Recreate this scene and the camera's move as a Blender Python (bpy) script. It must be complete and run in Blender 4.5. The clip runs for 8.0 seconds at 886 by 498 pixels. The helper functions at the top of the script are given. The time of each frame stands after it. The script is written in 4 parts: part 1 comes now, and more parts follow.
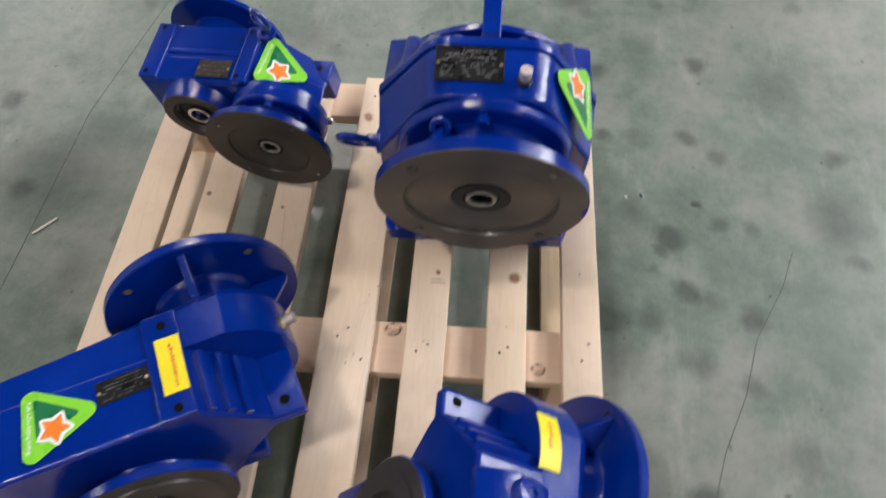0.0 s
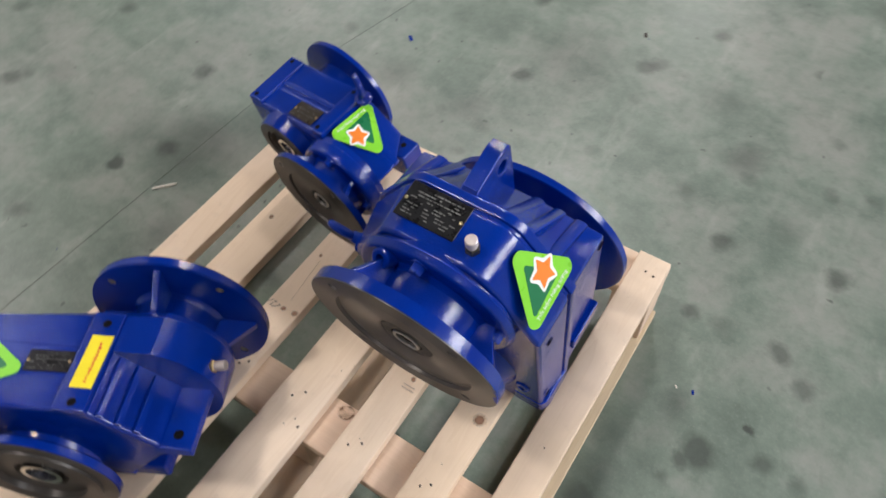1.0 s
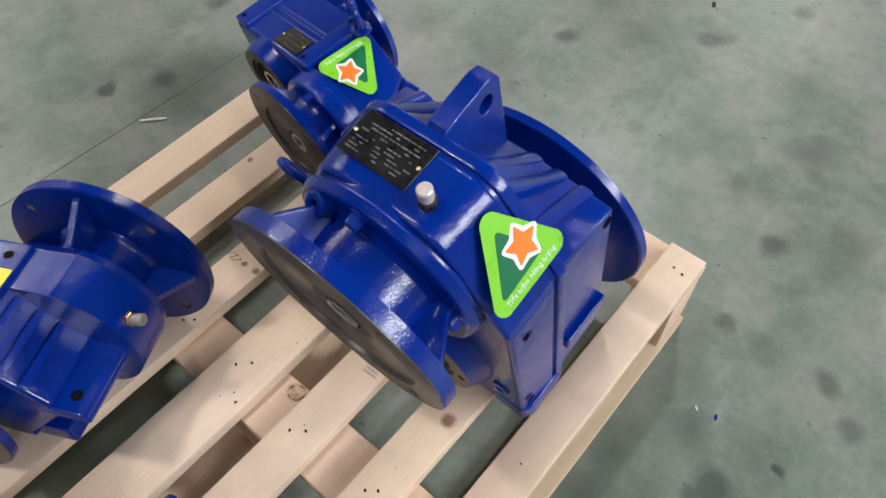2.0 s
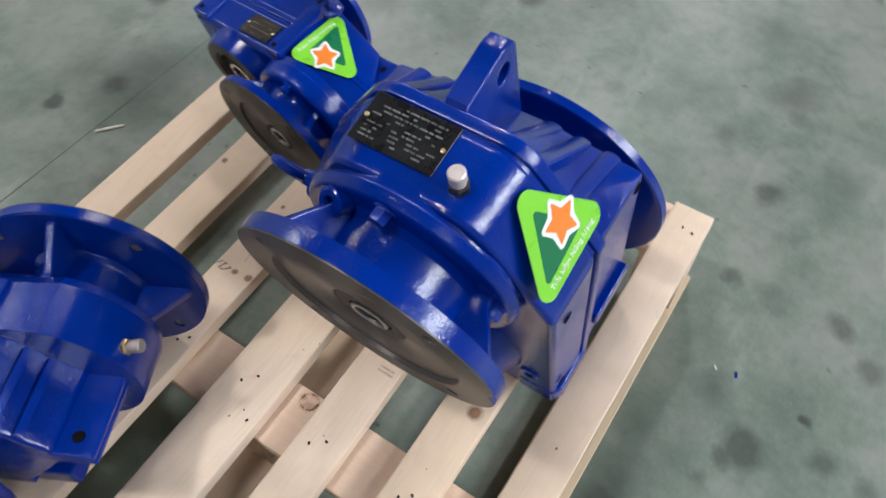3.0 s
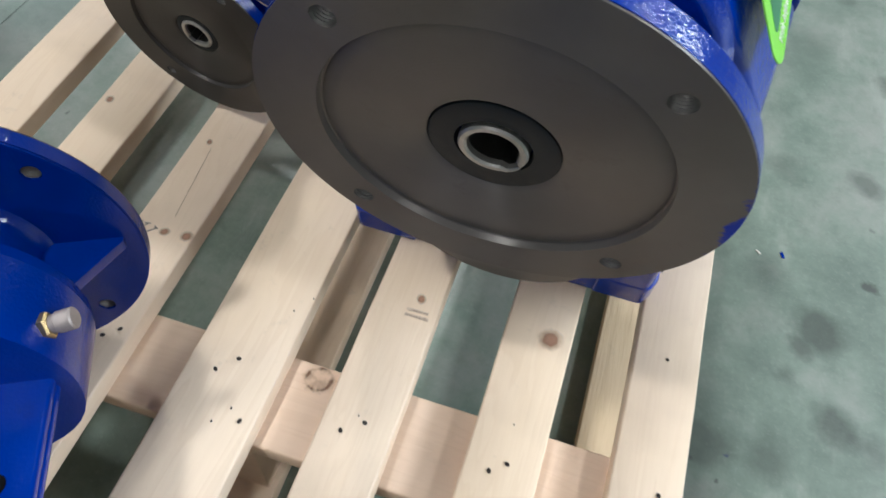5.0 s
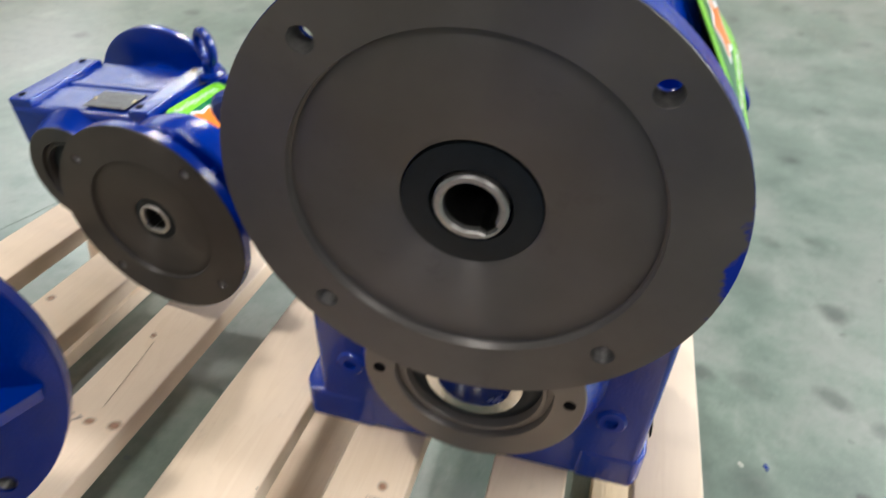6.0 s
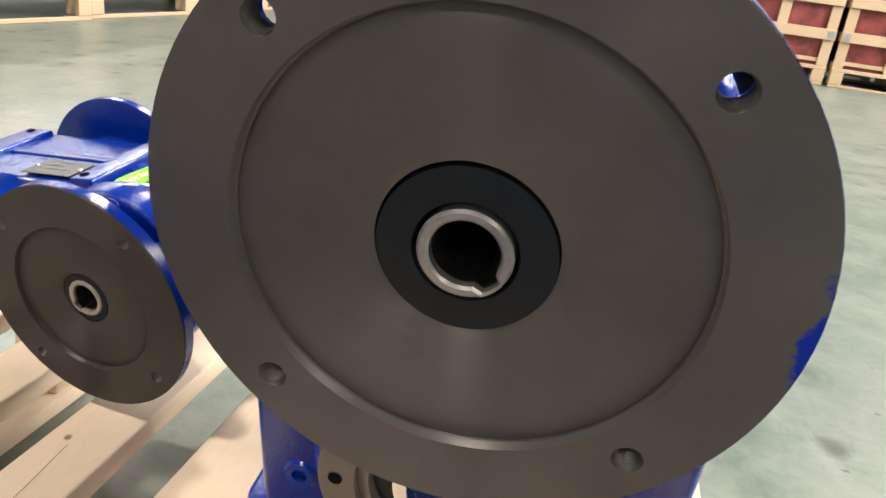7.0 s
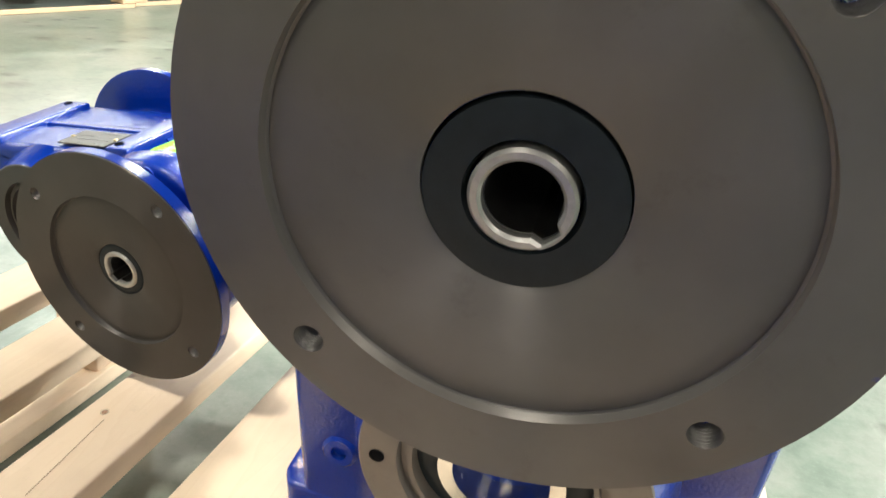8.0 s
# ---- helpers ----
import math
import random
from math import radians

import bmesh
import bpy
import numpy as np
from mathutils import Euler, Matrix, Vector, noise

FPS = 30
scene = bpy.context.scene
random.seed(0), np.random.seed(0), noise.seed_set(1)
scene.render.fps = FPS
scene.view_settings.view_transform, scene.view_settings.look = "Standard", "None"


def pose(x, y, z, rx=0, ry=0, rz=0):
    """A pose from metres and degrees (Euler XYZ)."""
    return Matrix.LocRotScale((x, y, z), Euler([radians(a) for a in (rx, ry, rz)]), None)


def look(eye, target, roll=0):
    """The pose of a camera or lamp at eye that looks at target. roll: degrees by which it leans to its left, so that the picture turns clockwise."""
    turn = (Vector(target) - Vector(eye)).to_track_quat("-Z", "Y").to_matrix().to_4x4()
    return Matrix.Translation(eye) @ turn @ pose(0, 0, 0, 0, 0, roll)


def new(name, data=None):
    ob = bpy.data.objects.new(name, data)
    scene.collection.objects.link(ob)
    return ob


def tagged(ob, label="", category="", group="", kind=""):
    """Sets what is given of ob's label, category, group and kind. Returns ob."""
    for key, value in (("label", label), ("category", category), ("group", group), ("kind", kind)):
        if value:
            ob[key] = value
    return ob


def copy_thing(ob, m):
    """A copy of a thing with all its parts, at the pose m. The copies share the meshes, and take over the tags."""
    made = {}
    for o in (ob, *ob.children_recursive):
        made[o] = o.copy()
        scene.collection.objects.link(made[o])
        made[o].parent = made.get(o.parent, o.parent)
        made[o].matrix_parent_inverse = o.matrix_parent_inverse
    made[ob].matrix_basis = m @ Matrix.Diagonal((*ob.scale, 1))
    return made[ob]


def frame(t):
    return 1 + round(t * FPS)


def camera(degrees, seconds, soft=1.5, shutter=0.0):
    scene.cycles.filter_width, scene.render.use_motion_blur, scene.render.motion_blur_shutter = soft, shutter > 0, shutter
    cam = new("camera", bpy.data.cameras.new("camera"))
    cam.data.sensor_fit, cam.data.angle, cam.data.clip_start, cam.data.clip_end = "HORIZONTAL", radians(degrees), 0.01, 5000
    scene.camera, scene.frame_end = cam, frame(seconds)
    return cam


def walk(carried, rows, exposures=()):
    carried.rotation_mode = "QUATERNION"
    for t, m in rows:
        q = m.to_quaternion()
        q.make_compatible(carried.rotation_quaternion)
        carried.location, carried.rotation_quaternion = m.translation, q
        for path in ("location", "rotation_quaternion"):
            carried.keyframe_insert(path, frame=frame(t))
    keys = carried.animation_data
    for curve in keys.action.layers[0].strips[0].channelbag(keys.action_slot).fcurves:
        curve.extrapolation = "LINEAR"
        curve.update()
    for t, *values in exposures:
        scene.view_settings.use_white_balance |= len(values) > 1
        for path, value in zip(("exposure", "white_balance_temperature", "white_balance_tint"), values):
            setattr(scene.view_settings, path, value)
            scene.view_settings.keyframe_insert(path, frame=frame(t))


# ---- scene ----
# ---- camera and walk ----
cam = camera(61.8, 8.0, soft=1.5, shutter=0.35)
PATH = [
    (0, (-0.1935, -0.5975, 1.1682), (-0.2281, -0.1623, 0.4977), -0.44),
    (0.2, (-0.1526, -0.5493, 1.1918), (-0.1977, -0.1049, 0.5282), 1.13),
    (0.5, (-0.0841, -0.4952, 1.2269), (-0.1847, -0.0377, 0.5784), 0.41),
    (0.8, (0.0261, -0.4301, 1.2358), (-0.1927, -0.0054, 0.5942), -2.17),
    (1, (0.0794, -0.3897, 1.2131), (-0.1855, -0.0001, 0.5665), -1.59),
    (1.5, (0.1022, -0.2925, 1.1097), (-0.1899, 0.0595, 0.4534), -1.28),
    (1.7, (0.1005, -0.2716, 1.0718), (-0.2000, 0.0746, 0.4162), -0.89),
    (2.8, (0.0719, -0.2632, 1.0276), (-0.2185, 0.0856, 0.3688), -2.33),
    (3, (0.0293, -0.2746, 1.0111), (-0.2243, 0.0839, 0.3424), -2.36),
    (3.2, (-0.0131, -0.2842, 0.9908), (-0.2167, 0.0923, 0.3149), -2.65),
    (3.5, (-0.0736, -0.3136, 0.9573), (-0.2102, 0.0815, 0.2751), -0.59),
    (3.8, (-0.1052, -0.3365, 0.8906), (-0.2054, 0.0798, 0.2148), 2.40),
    (4, (-0.1121, -0.3339, 0.8334), (-0.2053, 0.0780, 0.1539), 4.74),
    (4.2, (-0.1125, -0.3283, 0.7970), (-0.2154, 0.0744, 0.1134), 5.90),
    (5.3, (-0.1532, -0.3278, 0.6908), (-0.2947, 0.1659, 0.0774), 2.24),
    (5.5, (-0.1517, -0.3539, 0.6484), (-0.3425, 0.1780, 0.0822), 0.84),
    (5.8, (-0.1424, -0.3829, 0.6484), (-0.3129, 0.2382, 0.1737), 2.66),
    (6, (-0.1383, -0.3829, 0.6359), (-0.2757, 0.2896, 0.2249), 4.92),
    (6.5, (-0.1508, -0.3557, 0.6025), (-0.2570, 0.3838, 0.3166), 7.09),
    (7, (-0.1531, -0.3276, 0.5702), (-0.2841, 0.4092, 0.2873), 7.93),
    (7.5, (-0.1565, -0.3172, 0.5627), (-0.3175, 0.4124, 0.2769), 6.72),
    (8, (-0.1603, -0.3045, 0.5461), (-0.3294, 0.4171, 0.2451), 6.72),
]
EXPOSURES = [(0.0, -0.45, 6280, 14), (1.5, -0.45, 6330, 14), (3.0, -0.41, 5980, 12), (4.2, -0.17, 5900, 6), (5.5, -0.01, 5690, 5), (6.5, 0.33, 6600, 12), (7.4, 0.68, 6700, 8), (8.0, 0.88, 6600, 4)]
walk(cam, [(t, look(eye, target, roll)) for t, eye, target, roll in PATH], EXPOSURES)

# ---- light: a dim hall lit by high-bay lamps ----
world = bpy.data.worlds.new("world")
scene.world = world
world.use_nodes = True
world.node_tree.nodes["Background"].inputs[0].default_value = (0.62, 0.68, 0.75, 1)
world.node_tree.nodes["Background"].inputs[1].default_value = 0.003
HALL_W, HALL_E, HALL_S, HALL_N, HALL_H = -9.0, 9.0, -9.0, 13.0, 6.5
LAMP_POWER = 157.0
# lamps at x -7.2 and y -6.8 are unseen extras brightening floor and flange
LAMPS = [(x, y) for x in (-1.9, 5.0) for y in (-6.8, -1.4, 4.0)] + [(-1.9, 9.4), (5.0, 8.0), (-7.2, 0.2), (-7.2, 8.3)]
WINDOWS = [(-0.2, 2.2), (2.4, 4.8), (5.0, 7.4)]  # y from and to, high in the east wall
WEST_WINDOWS = [(6.3, 8.3), (8.9, 10.9)]
WINDOW_Z, WINDOW_POWER, WEST_POWER = (4.5, 6.2), 560.0, 65.0


# ---- materials ----
def material(name):
    m = bpy.data.materials.new(name)
    m.use_nodes = True
    nt = m.node_tree
    return m, nt, nt.nodes["Principled BSDF"]


def node(nt, kind, **values):
    n = nt.nodes.new(kind)
    for key, value in values.items():
        if key in n.inputs:
            n.inputs[key].default_value = value
    return n


def coords(nt, scale=(1, 1, 1), kind="Object", offset=(0, 0, 0)):
    tc = nt.nodes.new("ShaderNodeTexCoord")
    mp = nt.nodes.new("ShaderNodeMapping")
    mp.inputs["Scale"].default_value = scale
    mp.inputs["Location"].default_value = offset
    nt.links.new(tc.outputs[kind], mp.inputs["Vector"])
    return mp.outputs["Vector"]


def noise_tex(nt, vec, scale, detail=4.0, rough=0.55, distort=0.0):
    n = node(nt, "ShaderNodeTexNoise", Scale=scale, Detail=detail, Roughness=rough, Distortion=distort)
    nt.links.new(vec, n.inputs["Vector"])
    return n.outputs["Fac"]


def ramp(nt, fac, stops):
    r = nt.nodes.new("ShaderNodeValToRGB")
    els = r.color_ramp.elements
    while len(els) < len(stops):
        els.new(0.5)
    for el, (pos, col) in zip(els, stops):
        el.position = pos
        el.color = (*col, 1) if len(col) == 3 else col
    nt.links.new(fac, r.inputs["Fac"])
    return r.outputs["Color"]


def grey(v):
    return (v, v, v)


def mixed(nt, fac, a, b, blend="MIX"):
    m = nt.nodes.new("ShaderNodeMix")
    m.data_type, m.blend_type = "RGBA", blend
    for sock, val in ((m.inputs[0], fac), (m.inputs[6], a), (m.inputs[7], b)):
        if isinstance(val, (int, float)):
            sock.default_value = val
        elif isinstance(val, tuple):
            sock.default_value = (*val, 1)
        else:
            nt.links.new(val, sock)
    return m.outputs[2]


def bump(nt, bsdf, height, strength, distance):
    b = node(nt, "ShaderNodeBump", Strength=strength, Distance=distance)
    nt.links.new(height, b.inputs["Height"])
    nt.links.new(b.outputs["Normal"], bsdf.inputs["Normal"])


def calc(nt, op, a, b=0.0, clamp=False):
    m = nt.nodes.new("ShaderNodeMath")
    m.operation, m.use_clamp = op, clamp
    for sock, val in zip(m.inputs, (a, b)):
        if isinstance(val, (int, float)):
            sock.default_value = val
        else:
            nt.links.new(val, sock)
    return m.outputs[0]


def make_blue():
    m, nt, b = material("blue enamel")
    v = coords(nt)
    big, fine = noise_tex(nt, v, 9.0, 3.0), noise_tex(nt, v, 55.0, 4.0, 0.6)
    col = ramp(nt, big, [(0.3, (0.0003, 0.0162, 0.192)), (0.7, (0.0004, 0.0256, 0.268))])
    dirt = ramp(nt, noise_tex(nt, v, 30.0, 6.0, 0.7), [(0.62, grey(0)), (0.78, grey(1))])
    nt.links.new(mixed(nt, calc(nt, "MULTIPLY", dirt, 0.25), col, (0.008, 0.013, 0.11)), b.inputs["Base Color"])
    nt.links.new(ramp(nt, big, [(0.3, grey(0.10)), (0.75, grey(0.19))]), b.inputs["Roughness"])
    b.inputs["Specular IOR Level"].default_value = 0.55
    peel = noise_tex(nt, v, 420.0, 2.5, 0.55)
    bump(nt, b, calc(nt, "ADD", calc(nt, "ADD", calc(nt, "MULTIPLY", fine, 0.65), calc(nt, "MULTIPLY", big, 2.8)), calc(nt, "MULTIPLY", peel, 0.52)), 0.46, 0.0014)
    return m


def make_iron(name, overspray=False, tone=1.0):
    m, nt, b = material(name)
    v = coords(nt)
    # concentric turning marks round the local y axis
    sep = nt.nodes.new("ShaderNodeSeparateXYZ")
    nt.links.new(v, sep.inputs[0])
    r = calc(nt, "SQRT", calc(nt, "ADD", calc(nt, "MULTIPLY", sep.outputs[0], sep.outputs[0]), calc(nt, "MULTIPLY", sep.outputs[2], sep.outputs[2])))
    comb = nt.nodes.new("ShaderNodeCombineXYZ")
    nt.links.new(r, comb.inputs[0])
    rings = noise_tex(nt, comb.outputs[0], 900.0, 2.0)
    patch = noise_tex(nt, v, 14.0, 5.0, 0.6)
    col = ramp(nt, patch, [(0.25, tuple(c * tone for c in (0.088, 0.081, 0.075))), (0.75, tuple(c * tone for c in (0.122, 0.112, 0.104)))])
    smear = ramp(nt, noise_tex(nt, v, 40.0, 6.0, 0.7), [(0.6, grey(0)), (0.8, grey(1))])
    col = mixed(nt, calc(nt, "MULTIPLY", smear, 0.35), col, (0.07, 0.055, 0.045))
    metal = 0.55
    if overspray:
        edge = calc(nt, "ADD", calc(nt, "MULTIPLY", sep.outputs[0], 0.9994), calc(nt, "MULTIPLY", sep.outputs[2], -0.035))
        ragged = calc(nt, "ADD", edge, calc(nt, "MULTIPLY", calc(nt, "SUBTRACT", noise_tex(nt, v, 60.0, 4.0, 0.6), 0.5), 0.022))
        mask = calc(nt, "MULTIPLY", calc(nt, "SUBTRACT", ragged, 0.1195), 420.0, True)
        col = mixed(nt, mask, col, (0.004, 0.03, 0.36))
        nt.links.new(calc(nt, "MULTIPLY", calc(nt, "SUBTRACT", 1.0, mask), metal), b.inputs["Metallic"])
    else:
        b.inputs["Metallic"].default_value = metal
    nt.links.new(col, b.inputs["Base Color"])
    nt.links.new(ramp(nt, patch, [(0.3, grey(0.40)), (0.7, grey(0.50))]), b.inputs["Roughness"])
    b.inputs["Specular IOR Level"].default_value = 0.12
    b.inputs["Anisotropic"].default_value = 0.85
    b.inputs["Anisotropic Rotation"].default_value = 0.25
    tan = nt.nodes.new("ShaderNodeTangent")
    tan.direction_type, tan.axis = "RADIAL", "Y"
    nt.links.new(tan.outputs[0], b.inputs["Tangent"])
    bump(nt, b, rings, 0.12, 0.0004)
    return m


def make_plain(name, color, rough, metal=0.0, vary=0.25, scale=60.0, relief=0.0006, coat=0.0):
    m, nt, b = material(name)
    v = coords(nt)
    f = noise_tex(nt, v, scale, 5.0, 0.65)
    lo, hi = tuple(c * (1 - vary) for c in color), tuple(min(1, c * (1 + vary)) for c in color)
    nt.links.new(ramp(nt, f, [(0.3, lo), (0.7, hi)]), b.inputs["Base Color"])
    nt.links.new(ramp(nt, f, [(0.3, grey(rough * 0.85)), (0.7, grey(min(1, rough * 1.2)))]), b.inputs["Roughness"])
    b.inputs["Metallic"].default_value = metal
    b.inputs["Coat Weight"].default_value = coat
    bump(nt, b, f, 0.25, relief)
    return m


def make_wood(name, light, dark, along="Y", rough=0.6, sawn=0.4):
    m, nt, b = material(name)
    info = nt.nodes.new("ShaderNodeObjectInfo")
    tc = nt.nodes.new("ShaderNodeTexCoord")
    shift = nt.nodes.new("ShaderNodeVectorMath")
    shift.operation = "MULTIPLY_ADD"
    comb = nt.nodes.new("ShaderNodeCombineXYZ")
    for n in range(3):
        nt.links.new(info.outputs["Random"], comb.inputs[n])
    nt.links.new(comb.outputs[0], shift.inputs[0])
    shift.inputs[1].default_value = (7.3, 5.1, 3.7)
    nt.links.new(tc.outputs["Object"], shift.inputs[2])
    mp = nt.nodes.new("ShaderNodeMapping")
    mp.inputs["Scale"].default_value = (9, 0.7, 9) if along == "Y" else (0.7, 9, 9)
    nt.links.new(shift.outputs[0], mp.inputs["Vector"])
    v = mp.outputs["Vector"]
    grain = noise_tex(nt, v, 3.2, 3.0, 0.5, 1.4)
    fibre = noise_tex(nt, v, 24.0, 4.0, 0.6)
    blotch = noise_tex(nt, shift.outputs[0], 9.0, 3.0)
    bands = calc(nt, "FRACT", calc(nt, "MULTIPLY", grain, 7.0))
    soft = ramp(nt, bands, [(0.0, grey(0.0)), (0.55, grey(0.35)), (0.9, grey(1.0)), (1.0, grey(0.0))])
    col = mixed(nt, calc(nt, "MULTIPLY", soft, 0.22), light, dark)
    col = mixed(nt, ramp(nt, fibre, [(0.35, grey(0.0)), (0.8, grey(0.16))]), col, tuple(c * 0.8 for c in light))
    col = mixed(nt, ramp(nt, blotch, [(0.50, grey(0.0)), (0.72, grey(0.36))]), col, (0.44, 0.34, 0.26))
    tint = noise_tex(nt, shift.outputs[0], 4.0, 2.0)
    col = mixed(nt, ramp(nt, tint, [(0.48, grey(0.0)), (0.66, grey(0.30))]), col, (0.74, 0.55, 0.34))
    grime = noise_tex(nt, shift.outputs[0], 46.0, 6.0, 0.7)
    col = mixed(nt, ramp(nt, grime, [(0.60, grey(0.0)), (0.78, grey(0.30))]), col, (0.33, 0.26, 0.20))
    warm = calc(nt, "MULTIPLY", info.outputs["Random"], 0.35)
    col = mixed(nt, warm, col, tuple(a * 0.5 + c * 0.5 for a, c in zip(light, dark)))
    nt.links.new(col, b.inputs["Base Color"])
    b.inputs["Roughness"].default_value = rough
    bump(nt, b, calc(nt, "ADD", fibre, calc(nt, "MULTIPLY", grain, 0.5)), sawn, 0.0008)
    return m


def make_knot(name, stops, broken=False):
    """A knot that fades into the board round it; the mesh it lies on has radius 0.01."""
    m, nt, b = material(name)
    tc = nt.nodes.new("ShaderNodeTexCoord")
    ln = nt.nodes.new("ShaderNodeVectorMath")
    ln.operation = "LENGTH"
    nt.links.new(tc.outputs["Object"], ln.inputs[0])
    wob = noise_tex(nt, tc.outputs["Object"], 260.0, 4.0, 0.6)
    d = calc(nt, "ADD", calc(nt, "MULTIPLY", ln.outputs["Value"], 100.0), calc(nt, "MULTIPLY", calc(nt, "SUBTRACT", wob, 0.5), 0.5))
    r = nt.nodes.new("ShaderNodeValToRGB")
    els = r.color_ramp.elements
    while len(els) < len(stops):
        els.new(0.5)
    for el, (pos, col) in zip(els, stops):
        el.position, el.color = pos, col
    nt.links.new(d, r.inputs["Fac"])
    nt.links.new(r.outputs["Color"], b.inputs["Base Color"])
    alpha = r.outputs["Alpha"]
    if broken:
        gaps = ramp(nt, noise_tex(nt, tc.outputs["Object"], 110.0, 2.0), [(0.42, grey(0.25)), (0.58, grey(1.0))])
        alpha = calc(nt, "MULTIPLY", alpha, gaps)
    nt.links.new(alpha, b.inputs["Alpha"])
    b.inputs["Roughness"].default_value = 0.55
    return m


# oily stains; those beside the pallet and small unit also paint in shadow
STAINS_AND_SHADE = [  # x, y, radius, strength
    (-1.165, 0.156, 0.026, 0.9), (-1.06, 0.28, 0.125, 0.62), (-1.105, 0.243, 0.05, 0.5), (-0.98, 0.40, 0.09, 0.45), (-1.04, 0.16, 0.020, 0.5), (-0.933, 0.065, 0.047, 0.4), (-0.805, 0.728, 0.061, 0.4),
    (-0.588, 0.718, 0.055, 0.4), (-0.416, 0.999, 0.061, 0.4), (-0.293, 1.074, 0.03, 0.7), (0.014, 0.902, 0.056, 0.55), (-0.051, 0.750, 0.029, 0.5),
    (0.060, 0.469, 0.022, 0.65), (0.123, 0.470, 0.030, 0.45), (0.230, 0.475, 0.023, 0.65), (0.281, 0.427, 0.023, 0.6), (0.232, 0.298, 0.009, 0.9),
    (0.173, 0.217, 0.036, 0.75), (0.150, 0.190, 0.022, 0.7), (0.267, 0.252, 0.022, 0.6), (0.332, 0.238, 0.018, 0.5), (0.110, 0.280, 0.035, 0.45),
    (0.233, 0.082, 0.025, 0.5), (0.123, 0.037, 0.032, 0.55), (0.130, 0.137, 0.016, 0.5), (0.046, 0.035, 0.047, 0.7), (0.291, -0.082, 0.029, 0.55),
    (0.202, -0.048, 0.031, 0.5), (0.355, -0.183, 0.041, 0.5), (0.44, 0.62, 0.06, 0.4), (0.15, 0.75, 0.05, 0.4),
    (0.045, 0.085, 0.05, 0.42), (0.035, 0.17, 0.045, 0.36), (0.062, -0.03, 0.06, 0.45), (-0.46, 1.02, 0.13, 0.38), (-1.17, 0.25, 0.10, 0.42), (-0.09, 1.06, 0.07, 0.35), (-0.86, 0.59, 0.06, 0.33),
]


def make_floor():
    m, nt, b = material("worn green floor paint")
    tc = nt.nodes.new("ShaderNodeTexCoord")
    v = tc.outputs["Object"]
    wide, mid = noise_tex(nt, v, 1.3, 8.0, 0.66), noise_tex(nt, v, 5.5, 9.0, 0.72)
    fine, dust = noise_tex(nt, v, 38.0, 7.0, 0.72), noise_tex(nt, v, 190.0, 4.0, 0.65)
    green = ramp(nt, mid, [(0.33, (0.113, 0.144, 0.119)), (0.50, (0.165, 0.207, 0.169)), (0.67, (0.227, 0.264, 0.224))])
    worn = ramp(nt, calc(nt, "ADD", calc(nt, "MULTIPLY", wide, 0.6), calc(nt, "MULTIPLY", mid, 0.4)), [(0.47, grey(0)), (0.58, grey(1))])
    col = mixed(nt, calc(nt, "MULTIPLY", worn, 0.62), green, (0.245, 0.243, 0.220))
    streak = noise_tex(nt, coords(nt, (3.0, 0.7, 1), "Object"), 3.0, 8.0, 0.72)
    col = mixed(nt, ramp(nt, streak, [(0.56, grey(0)), (0.72, grey(0.40))]), col, (0.372, 0.380, 0.338))
    col = mixed(nt, ramp(nt, fine, [(0.50, grey(0)), (0.74, grey(0.38))]), col, (0.096, 0.114, 0.096))
    col = mixed(nt, ramp(nt, dust, [(0.55, grey(0)), (0.75, grey(0.25))]), col, (0.331, 0.358, 0.318))
    # round oily prints and smudges at two sizes, specks of dirt and of blue paint
    warp = nt.nodes.new("ShaderNodeVectorMath")
    warp.operation = "MULTIPLY_ADD"
    wn = node(nt, "ShaderNodeTexNoise", Scale=9.0, Detail=6.0, Roughness=0.65)
    nt.links.new(v, wn.inputs["Vector"])
    nt.links.new(wn.outputs["Color"], warp.inputs[0])
    warp.inputs[1].default_value = (0.07, 0.07, 0)
    nt.links.new(v, warp.inputs[2])
    for size, r0, r1, share, depth, tint in ((3.6, 0.09, 0.27, 0.58, 0.58, (0.060, 0.066, 0.058)), (8.5, 0.12, 0.29, 0.64, 0.74, (0.045, 0.052, 0.046)), (26.0, 0.05, 0.13, 0.80, 0.75, (0.035, 0.038, 0.035)), (17.0, 0.02, 0.055, 0.90, 0.8, (0.01, 0.03, 0.13))):
        cells = node(nt, "ShaderNodeTexVoronoi", Scale=size, Randomness=1.0)
        nt.links.new(warp.outputs[0], cells.inputs["Vector"])
        sepc = nt.nodes.new("ShaderNodeSeparateColor")
        nt.links.new(cells.outputs["Color"], sepc.inputs[0])
        spot = calc(nt, "MULTIPLY", ramp(nt, cells.outputs["Distance"], [(r0, grey(1)), (r1, grey(0))]), calc(nt, "GREATER_THAN", sepc.outputs[0], share))
        spot = calc(nt, "MULTIPLY", spot, calc(nt, "ADD", 0.45, calc(nt, "MULTIPLY", fine, 0.9)), True)
        col = mixed(nt, calc(nt, "MULTIPLY", spot, depth), col, tint)
    total = None
    for x, y, r, s in STAINS_AND_SHADE:
        d = nt.nodes.new("ShaderNodeVectorMath")
        d.operation = "DISTANCE"
        nt.links.new(warp.outputs[0], d.inputs[0])
        d.inputs[1].default_value = (x + 0.035, y + 0.035, 0)
        k = calc(nt, "MULTIPLY", calc(nt, "SUBTRACT", 1.15, calc(nt, "DIVIDE", d.outputs["Value"], r)), 2.2 * s, True)
        k = calc(nt, "MULTIPLY", k, s)
